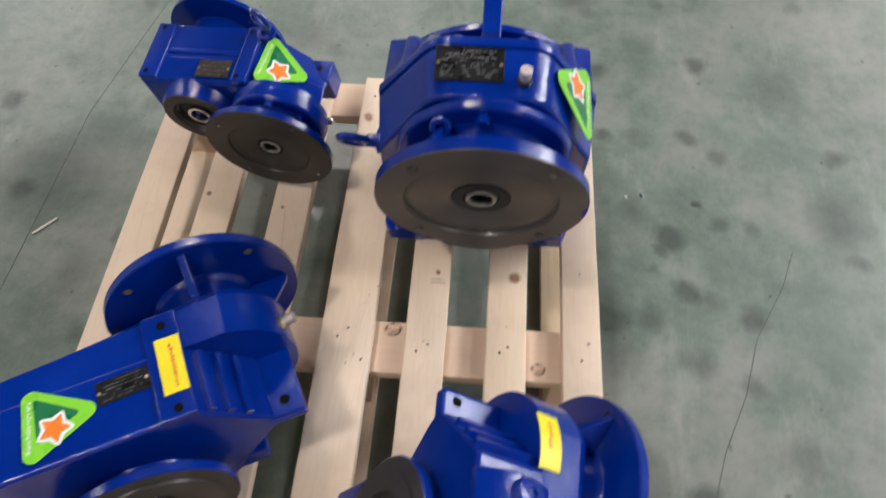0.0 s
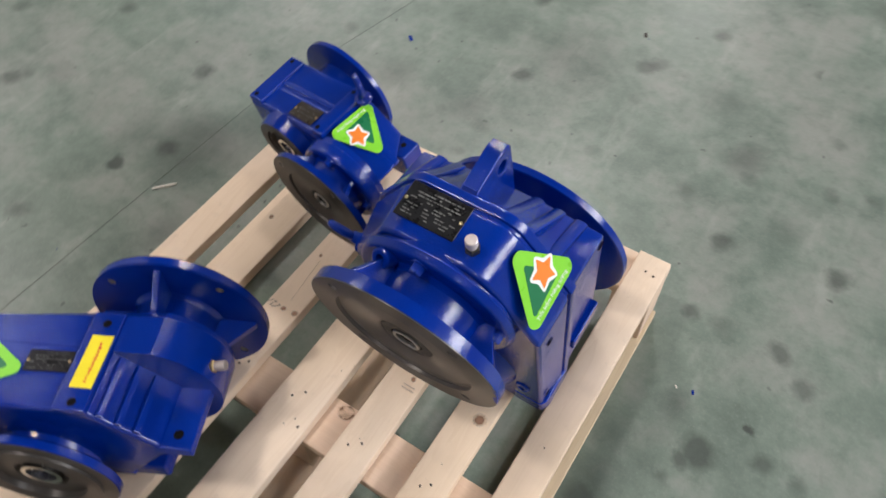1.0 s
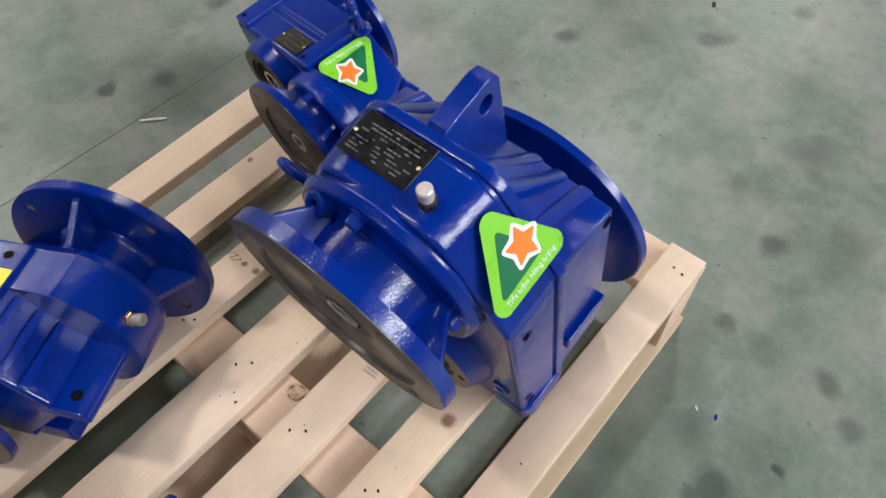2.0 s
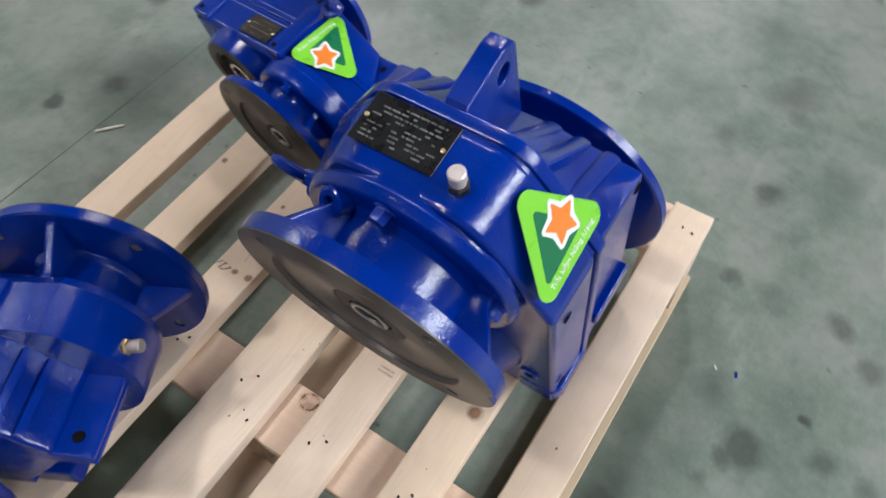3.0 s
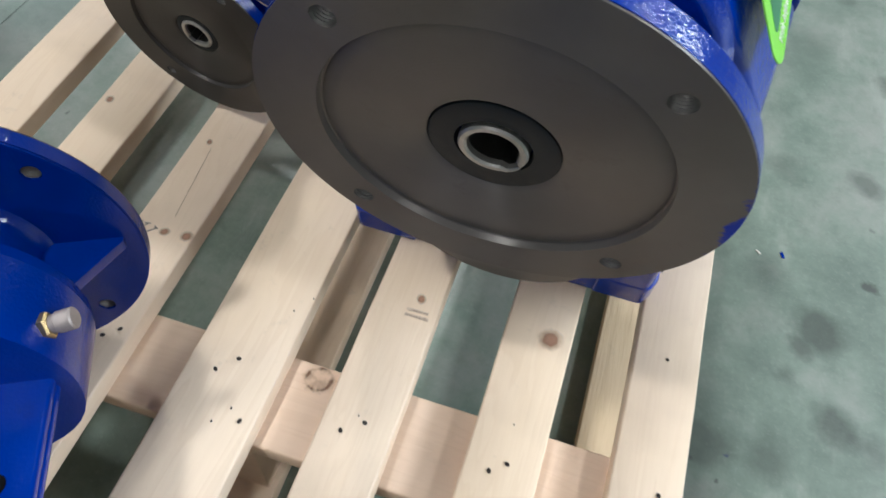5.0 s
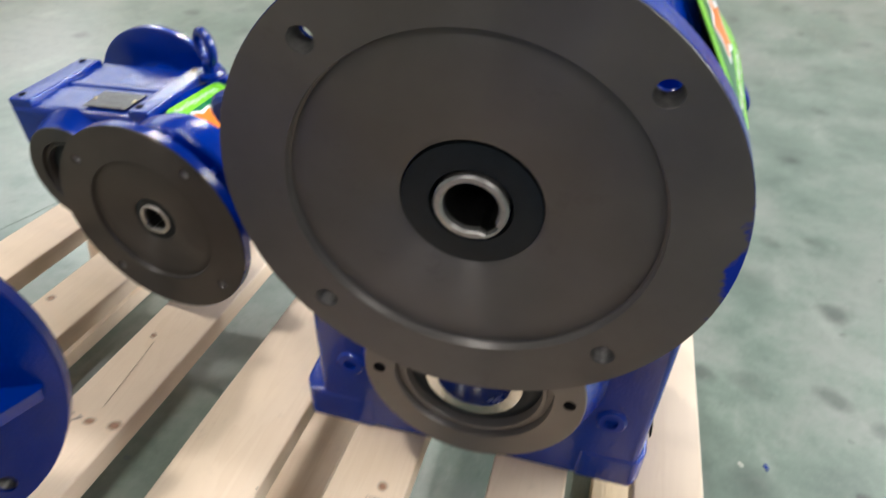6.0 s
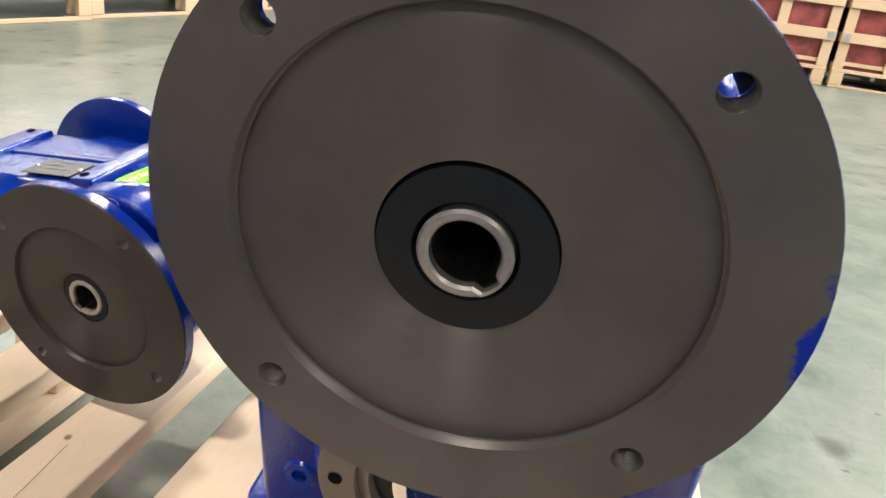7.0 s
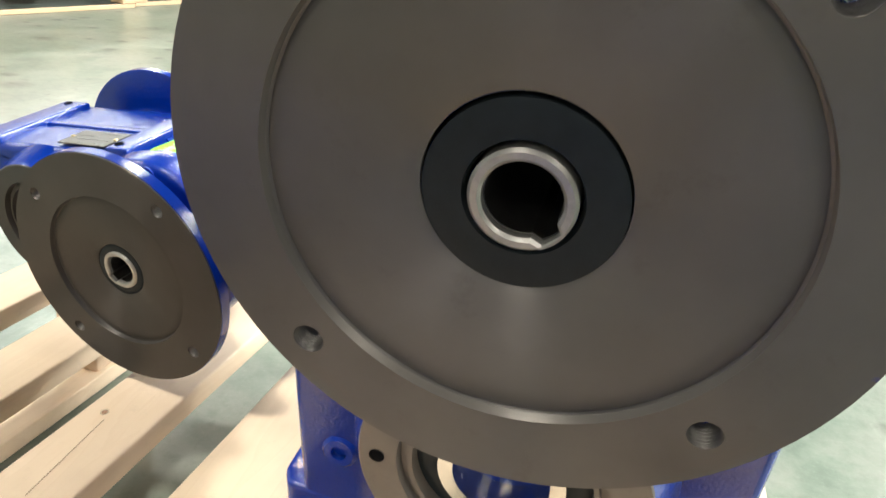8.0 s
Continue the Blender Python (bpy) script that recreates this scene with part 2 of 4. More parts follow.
        total = k if total is None else calc(nt, "MAXIMUM", total, k)
    col = mixed(nt, calc(nt, "MULTIPLY", total, 0.85), col, (0.04, 0.044, 0.04))
    nt.links.new(col, b.inputs["Base Color"])
    nt.links.new(ramp(nt, calc(nt, "ADD", calc(nt, "MULTIPLY", mid, 0.6), calc(nt, "MULTIPLY", fine, 0.4)), [(0.3, grey(0.27)), (0.7, grey(0.42))]), b.inputs["Roughness"])
    bump(nt, b, calc(nt, "ADD", fine, calc(nt, "MULTIPLY", dust, 0.35)), 0.16, 0.0013)
    return m


BLUE = make_blue()
IRON_SPRAYED, IRON, IRON_PALE = make_iron("turned iron with overspray", True, 1.34), make_iron("turned iron", tone=0.8), make_iron("turned iron pale", tone=1.7)
STEEL = make_plain("bright steel", (0.62, 0.61, 0.58), 0.24, 1.0, 0.12, 90)
SHAFT = make_plain("turned shaft steel", (0.40, 0.385, 0.36), 0.36, 0.75, 0.15, 140)
# also colours the bore lining and bottom, where it stands in for shade
DARK_STEEL = make_plain("dark steel and bore shade", (0.10, 0.095, 0.09), 0.35, 0.9, 0.3)
RUBBER = make_plain("black rubber", (0.010, 0.014, 0.017), 0.5, 0.0, 0.3, 120)
RUBBER.node_tree.nodes["Principled BSDF"].inputs["Specular IOR Level"].default_value = 0.25
BRASS = make_plain("brass", (0.62, 0.50, 0.28), 0.28, 1.0, 0.2)
BRASS_DULL = make_plain("dull brass", (0.50, 0.39, 0.20), 0.36, 1.0, 0.25)
CAP_GREY = make_plain("dull zinc cap", (0.44, 0.38, 0.35), 0.45, 0.5, 0.2)
CAP_PALE = make_plain("pale worn plug cap", (0.66, 0.58, 0.54), 0.4, 0.35, 0.15)
PLATE_BLACK = make_plain("black nameplate", (0.011, 0.011, 0.012), 0.28, 0.0, 0.5, 40, 0.0002, 0.0)
PLATE_BLACK.node_tree.nodes["Principled BSDF"].inputs["Specular IOR Level"].default_value = 0.2
PLATE_BROWN = make_plain("tarnished nameplate", (0.034, 0.026, 0.018), 0.30, 0.2, 0.6, 45, 0.0003)
PLATE_TEXT = make_plain("nameplate print", (0.12, 0.12, 0.115), 0.4, 0.0, 0.8, 90)
LIME = make_plain("lime sticker film", (0.22, 0.62, 0.035), 0.28, 0.0, 0.08, 20, 0.0002, 0.3)
FOREST = make_plain("dark green print", (0.012, 0.16, 0.06), 0.28, 0.0, 0.1, 20, 0.0002, 0.3)
WHITE = make_plain("white print", (0.82, 0.82, 0.80), 0.3, 0.0, 0.05, 20, 0.0002, 0.3)
ORANGE = make_plain("orange print", (0.86, 0.23, 0.03), 0.28, 0.0, 0.06, 20, 0.0002, 0.3)
YELLOW = make_plain("yellow sticker film", (0.86, 0.72, 0.02), 0.3, 0.0, 0.06, 20, 0.0002, 0.2)
RED = make_plain("red print", (0.62, 0.06, 0.03), 0.35, 0.0, 0.1)
WOOD = make_wood("pale pine", (0.80, 0.635, 0.475), (0.62, 0.43, 0.27))
WOOD_X = make_wood("pale pine crosswise", (0.76, 0.575, 0.43), (0.56, 0.365, 0.225), "X")
WOOD_ROUGH = make_wood("rough sawn pine", (0.60, 0.47, 0.31), (0.40, 0.27, 0.15), "Y", 0.8, 0.9)
KNOT = make_knot("pine knot", [(0.0, (0.30, 0.14, 0.08, 0.9)), (0.28, (0.40, 0.21, 0.13, 0.65)), (0.42, (0.30, 0.14, 0.08, 0.75)), (0.62, (0.45, 0.28, 0.17, 0.40)), (0.98, (0.5, 0.35, 0.22, 0.0))])
KNOT_RING = make_knot("ringed pine knot", [(0.0, (0.46, 0.31, 0.19, 0.3)), (0.58, (0.46, 0.30, 0.18, 0.35)), (0.68, (0.13, 0.06, 0.03, 0.95)), (0.74, (0.18, 0.09, 0.045, 0.8)), (0.80, (0.48, 0.33, 0.2, 0.25)), (1.0, (0.5, 0.35, 0.22, 0.0))], True)
# flat discs without depth; the hole's inner shade is put into this colour
HOLE = make_plain("shade inside a tapped hole", (0.008, 0.008, 0.009), 0.9, 0.0, 0.4, 200)
HOLE.node_tree.nodes["Principled BSDF"].inputs["Specular IOR Level"].default_value = 0.0
KNOT_LINE = make_plain("drying crack", (0.30, 0.19, 0.11), 0.7)
THREAD = make_plain("cut iron thread", (0.16, 0.15, 0.14), 0.45, 0.7, 0.3, 200)
NAIL = make_plain("sunk nail", (0.035, 0.028, 0.024), 0.5, 0.6, 0.4, 200)
STAMP = make_plain("faded ink", (0.47, 0.36, 0.28), 0.6, 0.0, 0.2)
PEN = make_plain("grey pen", (0.17, 0.15, 0.14), 0.6, 0.0, 0.4, 200)
FLOOR = make_floor()
# crate pine and red goods are paled, distance haze put into their colour
CRATE_WOOD = make_wood("crate pine", (0.62, 0.44, 0.28), (0.50, 0.32, 0.18), "X")
CRATE_RED = make_plain("dark red wrapped goods", (0.27, 0.058, 0.052), 0.4, 0.0, 0.5, 6, 0.004)
CRATE_DARK = make_plain("dark hollow goods", (0.03, 0.03, 0.03), 0.6)
GALV = make_plain("galvanised hinge", (0.45, 0.47, 0.48), 0.4, 0.8)
WALL = make_plain("pale hall wall", (0.20, 0.20, 0.195), 0.7, 0.0, 0.08, 3, 0.002)
WALL_PALE = make_plain("white far wall", (0.40, 0.405, 0.39), 0.7, 0.0, 0.06, 3, 0.002)
ROOF = make_plain("roof sheeting", (0.055, 0.06, 0.06), 0.6, 0.2, 0.1, 3, 0.002)
STICK = make_plain("white wood splinter", (0.70, 0.66, 0.58), 0.5, 0.0, 0.1)
JOINT = make_plain("dirty floor joint", (0.075, 0.088, 0.074), 0.8, 0.0, 0.3, 80)


# ---- mesh helpers: local x across, y along the shaft towards the output side, z up ----
def finish(ob_name, bm, mat, parent=None, label="", sharp=34):
    bm.normal_update()
    for f in bm.faces:
        f.smooth = True
    for e in bm.edges:
        e.smooth = len(e.link_faces) == 2 and e.calc_face_angle(0.0) < radians(sharp)
    me = bpy.data.meshes.new(ob_name)
    bm.to_mesh(me)
    bm.free()
    me.materials.append(mat)
    ob = new(ob_name, me)
    if mat is BLUE:
        ob.modifiers.new("weighted", "WEIGHTED_NORMAL").keep_sharp = True
    if parent is not None:
        ob.parent = parent
    if label:
        tagged(ob, label)
    return ob


def part(name, bm, mat, parent, label="", sharp=34):
    return finish(name, bm, mat, parent, label, sharp)


def empty(name, m):
    e = new(name)
    e.empty_display_size = 0.05
    e.matrix_world = m
    return e


def lathe(bm, prof, c=(0.0, 0.0), seg=64):
    """Turn a closed or open profile of (y, r) round the axis along y through (x, z) = c."""
    rings = []
    for y, r in prof:
        if r < 1e-6:
            rings.append([bm.verts.new((c[0], y, c[1]))])
        else:
            rings.append([bm.verts.new((c[0] + r * math.cos(a), y, c[1] + r * math.sin(a))) for a in (2 * math.pi * k / seg for k in range(seg))])
    for a, b in zip(rings, rings[1:]):
        for k in range(seg):
            q = [a[k % len(a)], a[(k + 1) % len(a)], b[(k + 1) % len(b)], b[k % len(b)]]
            q = list(dict.fromkeys(q))
            if len(q) > 2:
                bm.faces.new(q)
    return bm


def circle_pts(r, c=(0.0, 0.0), seg=64, start=0.0):
    return [(c[0] + r * math.cos(start + 2 * math.pi * k / seg), c[1] + r * math.sin(start + 2 * math.pi * k / seg)) for k in range(seg)]


def plate(bm, outer, holes, y0, y1):
    """A plate in the x-z plane with through holes, from y0 to y1."""
    sides = []
    for y in (y0, y1):
        loops, edges = [], []
        for pts in (outer, *holes):
            vs = [bm.verts.new((x, y, z)) for x, z in pts]
            edges += [bm.edges.new((vs[k], vs[(k + 1) % len(vs)])) for k in range(len(vs))]
            loops.append(vs)
        bmesh.ops.triangle_fill(bm, use_beauty=True, edges=edges)
        sides.append(loops)
    for la, lb in zip(*sides):
        for k in range(len(la)):
            j = (k + 1) % len(la)
            bm.faces.new((la[k], la[j], lb[j], lb[k]))
    bmesh.ops.recalc_face_normals(bm, faces=bm.faces)
    return bm


def merge(bm, other):
    me = bpy.data.meshes.new("scratch")
    other.to_mesh(me)
    other.free()
    bm.from_mesh(me)
    bpy.data.meshes.remove(me)
    return bm


def block(bm, lo, hi, bevel=0.0, seg=2, turn=None):
    """A box between two corners, with worn edges; turn: a matrix for it."""
    mine = bmesh.new()
    bmesh.ops.create_cube(mine, size=1.0)
    for v in mine.verts:
        v.co = Vector([lo[n] + (v.co[n] + 0.5) * (hi[n] - lo[n]) for n in range(3)])
    if bevel:
        bmesh.ops.bevel(mine, geom=mine.edges[:], offset=bevel, segments=seg, affect="EDGES", profile=0.5)
    if turn is not None:
        bmesh.ops.transform(mine, matrix=turn, verts=mine.verts)
    return merge(bm, mine)


def extrude_flat(bm, pts, m, thick):
    """A thin flat shape of outline pts (x, y), placed by m, thick along its z."""
    mine = bmesh.new()
    a = [mine.verts.new((x, y, 0)) for x, y in pts]
    b = [mine.verts.new((x, y, thick)) for x, y in pts]
    bmesh.ops.triangle_fill(mine, use_beauty=True, edges=[mine.edges.new((a[k], a[(k + 1) % len(a)])) for k in range(len(a))])
    bmesh.ops.triangle_fill(mine, use_beauty=True, edges=[mine.edges.new((b[k], b[(k + 1) % len(b)])) for k in range(len(b))])
    for k in range(len(a)):
        j = (k + 1) % len(a)
        mine.faces.new((a[k], a[j], b[j], b[k]))
    bmesh.ops.recalc_face_normals(mine, faces=mine.faces)
    bmesh.ops.transform(mine, matrix=m, verts=mine.verts)
    return merge(bm, mine)


def along(p, direction):
    """A matrix at p whose y axis points along direction."""
    return Matrix.Translation(p) @ Vector(direction).to_track_quat("Y", "Z").to_matrix().to_4x4()


def turned(bm, prof, p, direction, seg=24):
    mine = lathe(bmesh.new(), prof, (0, 0), seg)
    bmesh.ops.recalc_face_normals(mine, faces=mine.faces)
    bmesh.ops.transform(mine, matrix=along(p, direction), verts=mine.verts)
    return merge(bm, mine)


def torus(bm, big, small, m, seg=32, ring=12):
    mine = bmesh.new()
    vs = [[mine.verts.new(((big + small * math.cos(b)) * math.cos(a), small * math.sin(b), (big + small * math.cos(b)) * math.sin(a)))
           for b in (2 * math.pi * j / ring for j in range(ring))] for a in (2 * math.pi * k / seg for k in range(seg))]
    for k in range(seg):
        for j in range(ring):
            mine.faces.new((vs[k][j], vs[(k + 1) % seg][j], vs[(k + 1) % seg][(j + 1) % ring], vs[k][(j + 1) % ring]))
    bmesh.ops.recalc_face_normals(mine, faces=mine.faces)
    bmesh.ops.transform(mine, matrix=m, verts=mine.verts)
    return merge(bm, mine)


def bolt(bm, p, direction, r=0.008, h=0.007, washer=True):
    """A hexagon head on a washer."""
    mine = bmesh.new()
    if washer:
        lathe(mine, [(0, 0), (0, r * 1.35), (0.0018, r * 1.35), (0.0018, 0)], seg=20)
    y0 = 0.0018 if washer else 0.0
    lathe(mine, [(y0, 0), (y0, r), (y0 + h * 0.8, r), (y0 + h, r * 0.86), (y0 + h, 0)], seg=6)
    bmesh.ops.recalc_face_normals(mine, faces=mine.faces)
    bmesh.ops.transform(mine, matrix=along(p, direction), verts=mine.verts)
    return merge(bm, mine)


def loft(bm, p0, y0, p1, y1, bevel=0.0, seg=2, steps=1):
    """A solid between two convex outlines of equally many (x, z) corners; steps: cuts for sides that twist."""
    mine = bmesh.new()
    fine = lambda pts: [(p[0] + (q[0] - p[0]) * n / steps, p[1] + (q[1] - p[1]) * n / steps) for p, q in zip(pts, pts[1:] + pts[:1]) for n in range(steps)]
    f0, f1 = fine(p0), fine(p1)
    rows = [[mine.verts.new((x0 + (x1 - x0) * n / steps, y0 + (y1 - y0) * n / steps, z0 + (z1 - z0) * n / steps)) for (x0, z0), (x1, z1) in zip(f0, f1)] for n in range(steps + 1)]
    mine.faces.new(rows[0])
    mine.faces.new(rows[-1])
    for a, b in zip(rows, rows[1:]):
        for k in range(len(a)):
            j = (k + 1) % len(a)
            mine.faces.new((a[k], a[j], b[j], b[k]))
    bmesh.ops.recalc_face_normals(mine, faces=mine.faces)
    if bevel:
        bmesh.ops.bevel(mine, geom=[e for e in mine.edges if e.calc_face_angle(0) > radians(14)], offset=bevel, segments=seg, affect="EDGES", profile=0.5)
    return merge(bm, mine)


# ---- hall ----
def slab(name, lo, hi, mat, label):
    ob = finish(name, block(bmesh.new(), lo, hi), mat)
    return tagged(ob, label, name.split("_")[0], kind="structure")


slab("floor", (HALL_W - 0.3, HALL_S - 0.3, -0.2), (HALL_E + 0.3, HALL_N + 0.3, 0.0), FLOOR, "worn green painted concrete workshop floor with oily stains and painted shade")
def window_wall(name, x0, x1, windows, turn, power, mat):
    bm = bmesh.new()
    edges = [HALL_S] + [y for pair in windows for y in pair] + [HALL_N]
    for y0, y1 in zip(edges[::2], edges[1::2]):
        block(bm, (x0, y0, 0.004), (x1, y1, HALL_H))
    for y0, y1 in windows:
        block(bm, (x0, y0, 0.004), (x1, y1, WINDOW_Z[0]))
        block(bm, (x0, y0, WINDOW_Z[1]), (x1, y1, HALL_H))
        light = bpy.data.lights.new("window_daylight", "AREA")
        light.shape, light.size, light.size_y, light.energy, light.color = "RECTANGLE", WINDOW_Z[1] - WINDOW_Z[0], y1 - y0, power, (0.93, 0.97, 1.0)
        new("window_daylight", light).matrix_world = pose((x0 + x1) / 2, (y0 + y1) / 2, sum(WINDOW_Z) / 2, 0, turn, 0)
    tagged(finish(name, bm, mat), "plain hall wall with high window openings", "wall", kind="structure")


window_wall("wall_east", HALL_E, HALL_E + 0.3, WINDOWS, 90, WINDOW_POWER, WALL)
window_wall("wall_west", HALL_W - 0.3, HALL_W, WEST_WINDOWS, -90, WEST_POWER, WALL_PALE)
slab("wall_south", (HALL_W - 0.3, HALL_S - 0.3, 0.004), (HALL_E + 0.3, HALL_S, HALL_H), WALL, "plain pale painted hall wall")
slab("wall_north", (HALL_W - 0.3, HALL_N, 0.004), (HALL_E + 0.3, HALL_N + 0.3, HALL_H), WALL_PALE, "plain pale painted hall wall")
slab("ceiling", (HALL_W - 0.3, HALL_S - 0.3, HALL_H + 0.004), (HALL_E + 0.3, HALL_N + 0.3, HALL_H + 0.2), ROOF, "grey sheet metal hall roof")


def high_bay_lamp(m):
    e = empty("ceiling_lamp", m)
    bm = lathe(bmesh.new(), [(0.02, 0.0), (0.02, 0.24), (-0.005, 0.30), (0.0, 0.31), (0.10, 0.20), (0.22, 0.11), (0.30, 0.09), (0.30, 0.0)], seg=32)
    bmesh.ops.recalc_face_normals(bm, faces=bm.faces)
    bmesh.ops.rotate(bm, matrix=Euler((radians(90), 0, 0)).to_matrix(), verts=bm.verts)
    part("reflector", bm, GALV, e)
    bm = turned(bmesh.new(), [(0, 0), (0, 0.008), (0.68, 0.008), (0.68, 0)], (0, 0, 0.30), (0, 0, 1), 12)
    part("suspension_rod", bm, GALV, e)
    return tagged(e, "round metal high-bay lamp hanging from the roof", "lamp", "hall lamps")


LAMP_Z = HALL_H - 0.98
first_lamp = None
for lx, ly in LAMPS:
    at = pose(lx, ly, LAMP_Z)
    if first_lamp is None:
        first_lamp = high_bay_lamp(at)
    else:
        copy_thing(first_lamp, at)
    light = bpy.data.lights.new("high_bay_light", "AREA")
    light.shape, light.size, light.energy, light.color = "DISK", 0.50, LAMP_POWER, (1.0, 0.945, 0.88)
    new("high_bay_light", light).matrix_world = pose(lx, ly, LAMP_Z - 0.03)


# ---- pallet ----
DECK, CROSS, LOW = (0.1525, 0.1745), (0.130, 0.152), (0.0, 0.022)
Y_NEAR, Y_FAR = -0.662, 0.420
pallet = empty("pallet", pose(-0.3875, -0.12, 0.0))
PX, PY = -0.3875, -0.12


def plank(name, lo, hi, mat, label="", bevel=0.002):
    """A board with slightly uneven, worn edges, its origin at its middle."""
    c = Vector([(a + b) / 2 for a, b in zip(lo, hi)])
    h = Vector([(b - a) / 2 for a, b in zip(lo, hi)])
    bm = block(bmesh.new(), -h, h, bevel, 2)
    long_axis = 1 if h.y > h.x else 0
    bmesh.ops.subdivide_edges(bm, edges=[e for e in bm.edges if abs((e.verts[0].co - e.verts[1].co)[long_axis]) > h[long_axis]], cuts=14)
    for v in bm.verts:
        n = noise.noise_vector((v.co + c * 9.0) * 7.0)
        v.co += Vector((n.x * 0.0011, n.y * 0.0011, 0.0 if h.z > 0.02 else n.z * 0.0005 if v.co.z > 0 else 0.0))
    ob = part(name, bm, mat, pallet, label, 50)
    ob.location = c - Vector((PX, PY, 0))
    return ob


DECK_BOARDS = [(-0.772, -0.710), (-0.658, -0.599), (-0.536, -0.474), (-0.417, -0.339), (-0.290, -0.230), (-0.170, -0.110), (-0.057, 0.0)]
for x0, x1 in DECK_BOARDS:
    plank("deck_board", (x0, Y_NEAR, DECK[0]), (x1, Y_FAR + 0.004 * math.sin(x0 * 40), DECK[1]), WOOD)
CROSS_ROWS = [(-0.660, -0.577), (-0.161, -0.077), (0.343, 0.428)]
for y0, y1 in CROSS_ROWS:
    plank("cross_board", (-0.775, y0, CROSS[0]), (0.0, y1, CROSS[1]), WOOD_X)
LOW_BOARDS = [(-0.782, -0.718), (-0.433, -0.341), (-0.073, 0.006)]
for n, (x0, x1) in enumerate(LOW_BOARDS):
    plank("bottom_board", (x0, Y_NEAR, LOW[0] + 0.001), (x1, Y_FAR, LOW[1]), WOOD_ROUGH if n == 2 else WOOD)
    for y0, y1 in CROSS_ROWS:
        plank("spacer_block", (x0 + 0.004, y0 + 0.002, LOW[1] + 0.0005), (x1 - 0.006, y1 - 0.002, CROSS[0] - 0.0005), WOOD_X)
tagged(pallet, "pale new pine pallet with spaced slats on the green floor", "pallet")


def dimple(name, x, y, z, r, mat, squash=1.0, turn=0.0):
    bm = lathe(bmesh.new(), [(0.0, 0.0), (0.0, r), (-0.0004, r)], seg=14)
    bmesh.ops.rotate(bm, matrix=Euler((radians(90), 0, 0)).to_matrix(), verts=bm.verts)
    bmesh.ops.scale(bm, vec=(1, squash, 1), verts=bm.verts)
    bmesh.ops.rotate(bm, matrix=Euler((0, 0, turn)).to_matrix(), verts=bm.verts)
    bmesh.ops.recalc_face_normals(bm, faces=bm.faces)
    ob = part(name, bm, mat, pallet)
    ob.location = (x - PX, y - PY, z)
    return ob


NAILS = [(-0.3904, -0.1177), (-0.3762, -0.1029), (-0.3506, -0.1529), (-0.2713, -0.1342), (-0.2550, -0.1222), (-0.1368, -0.1184), (-0.149, -0.128), (-0.0292, -0.1326), (-0.0186, -0.1051),
         (-0.016, 0.376), (-0.031, 0.379), (-0.485, -0.11), (-0.496, -0.12), (-0.64, -0.115), (-0.625, -0.12), (-0.74, -0.115), (-0.73, -0.12), (-0.395, 0.375), (-0.38, 0.385)]
for x, y in NAILS:
    dimple("nail", x, y, DECK[1] + 0.0009, 0.0023, NAIL, 0.72, x * 50)
def knot(x, y, z, r, stretch, mat, turn):
    ob = dimple("knot", x, y, z, 0.01, mat)
    ob.scale = (r / 0.01, r * stretch / 0.01, 1)
    ob.rotation_euler = (0, 0, turn)


for x, y, r, stretch in [(-0.1289, 0.001, 0.0125, 0.95), (-0.480, -0.004, 0.0075, 0.9), (-0.502, -0.006, 0.0065, 0.8), (-0.646, 0.131, 0.0055, 1.1), (-0.517, 0.111, 0.0038, 1.2), (-0.249, 0.003, 0.005, 1.2), (-0.400, 0.322, 0.010, 1.4)]:
    knot(x, y, DECK[1] + 0.0010, r, stretch, KNOT, 0.4)
for x, y, r in [(-0.3111, -0.0899, 0.0165), (-0.0902, -0.1413, 0.0140)]:
    knot(x, y, CROSS[1] + 0.0009, r, 0.88, KNOT_RING, 0.3)
rng = random.Random(8)
for k in range(2):
    bm, x = bmesh.new(), -0.0105
    while x < 0.0095:
        w = rng.uniform(0.0008, 0.0024)
        block(bm, (x, -0.0013, 0.0), (x + w, 0.0013, 0.0003))
        x += w + rng.uniform(0.0004, 0.0010)
    ob = part("ink_stamp", bm, STAMP, pallet, "faded printed ink stamp")
    ob.location = (-0.2475 - PX, -0.010 - 0.0058 * k - PY, DECK[1] + 0.0008)
bm = bmesh.new()
for x, y, w, turn in [(-0.010, 0.003, 0.011, 0.9), (-0.003, 0.001, 0.013, 1.1), (-0.001, 0.006, 0.006, 0.1), (0.000, -0.004, 0.006, 0.2), (0.006, 0.000, 0.010, 0.8), (0.009, 0.004, 0.005, -0.4)]:
    block(bm, (-w / 2, -0.0006, 0.0), (w / 2, 0.0006, 0.0003), 0, 2, Matrix.Translation((x, y, 0)) @ Matrix.Rotation(turn, 4, "Z"))
ob = part("pen_mark", bm, PEN, pallet, "grey handwritten scrawl")
ob.location = (-0.521 - PX, -0.008 - PY, DECK[1] + 0.0008)
crack = part("crack", block(bmesh.new(), (-0.0002, -0.045, 0), (0.0002, 0.045, 0.0003)), KNOT_LINE, pallet, "fine drying crack")
crack.location = (-0.5065 - PX, 0.058 - PY, DECK[1] + 0.0007)
crack.rotation_euler = (0, 0, 0.104)
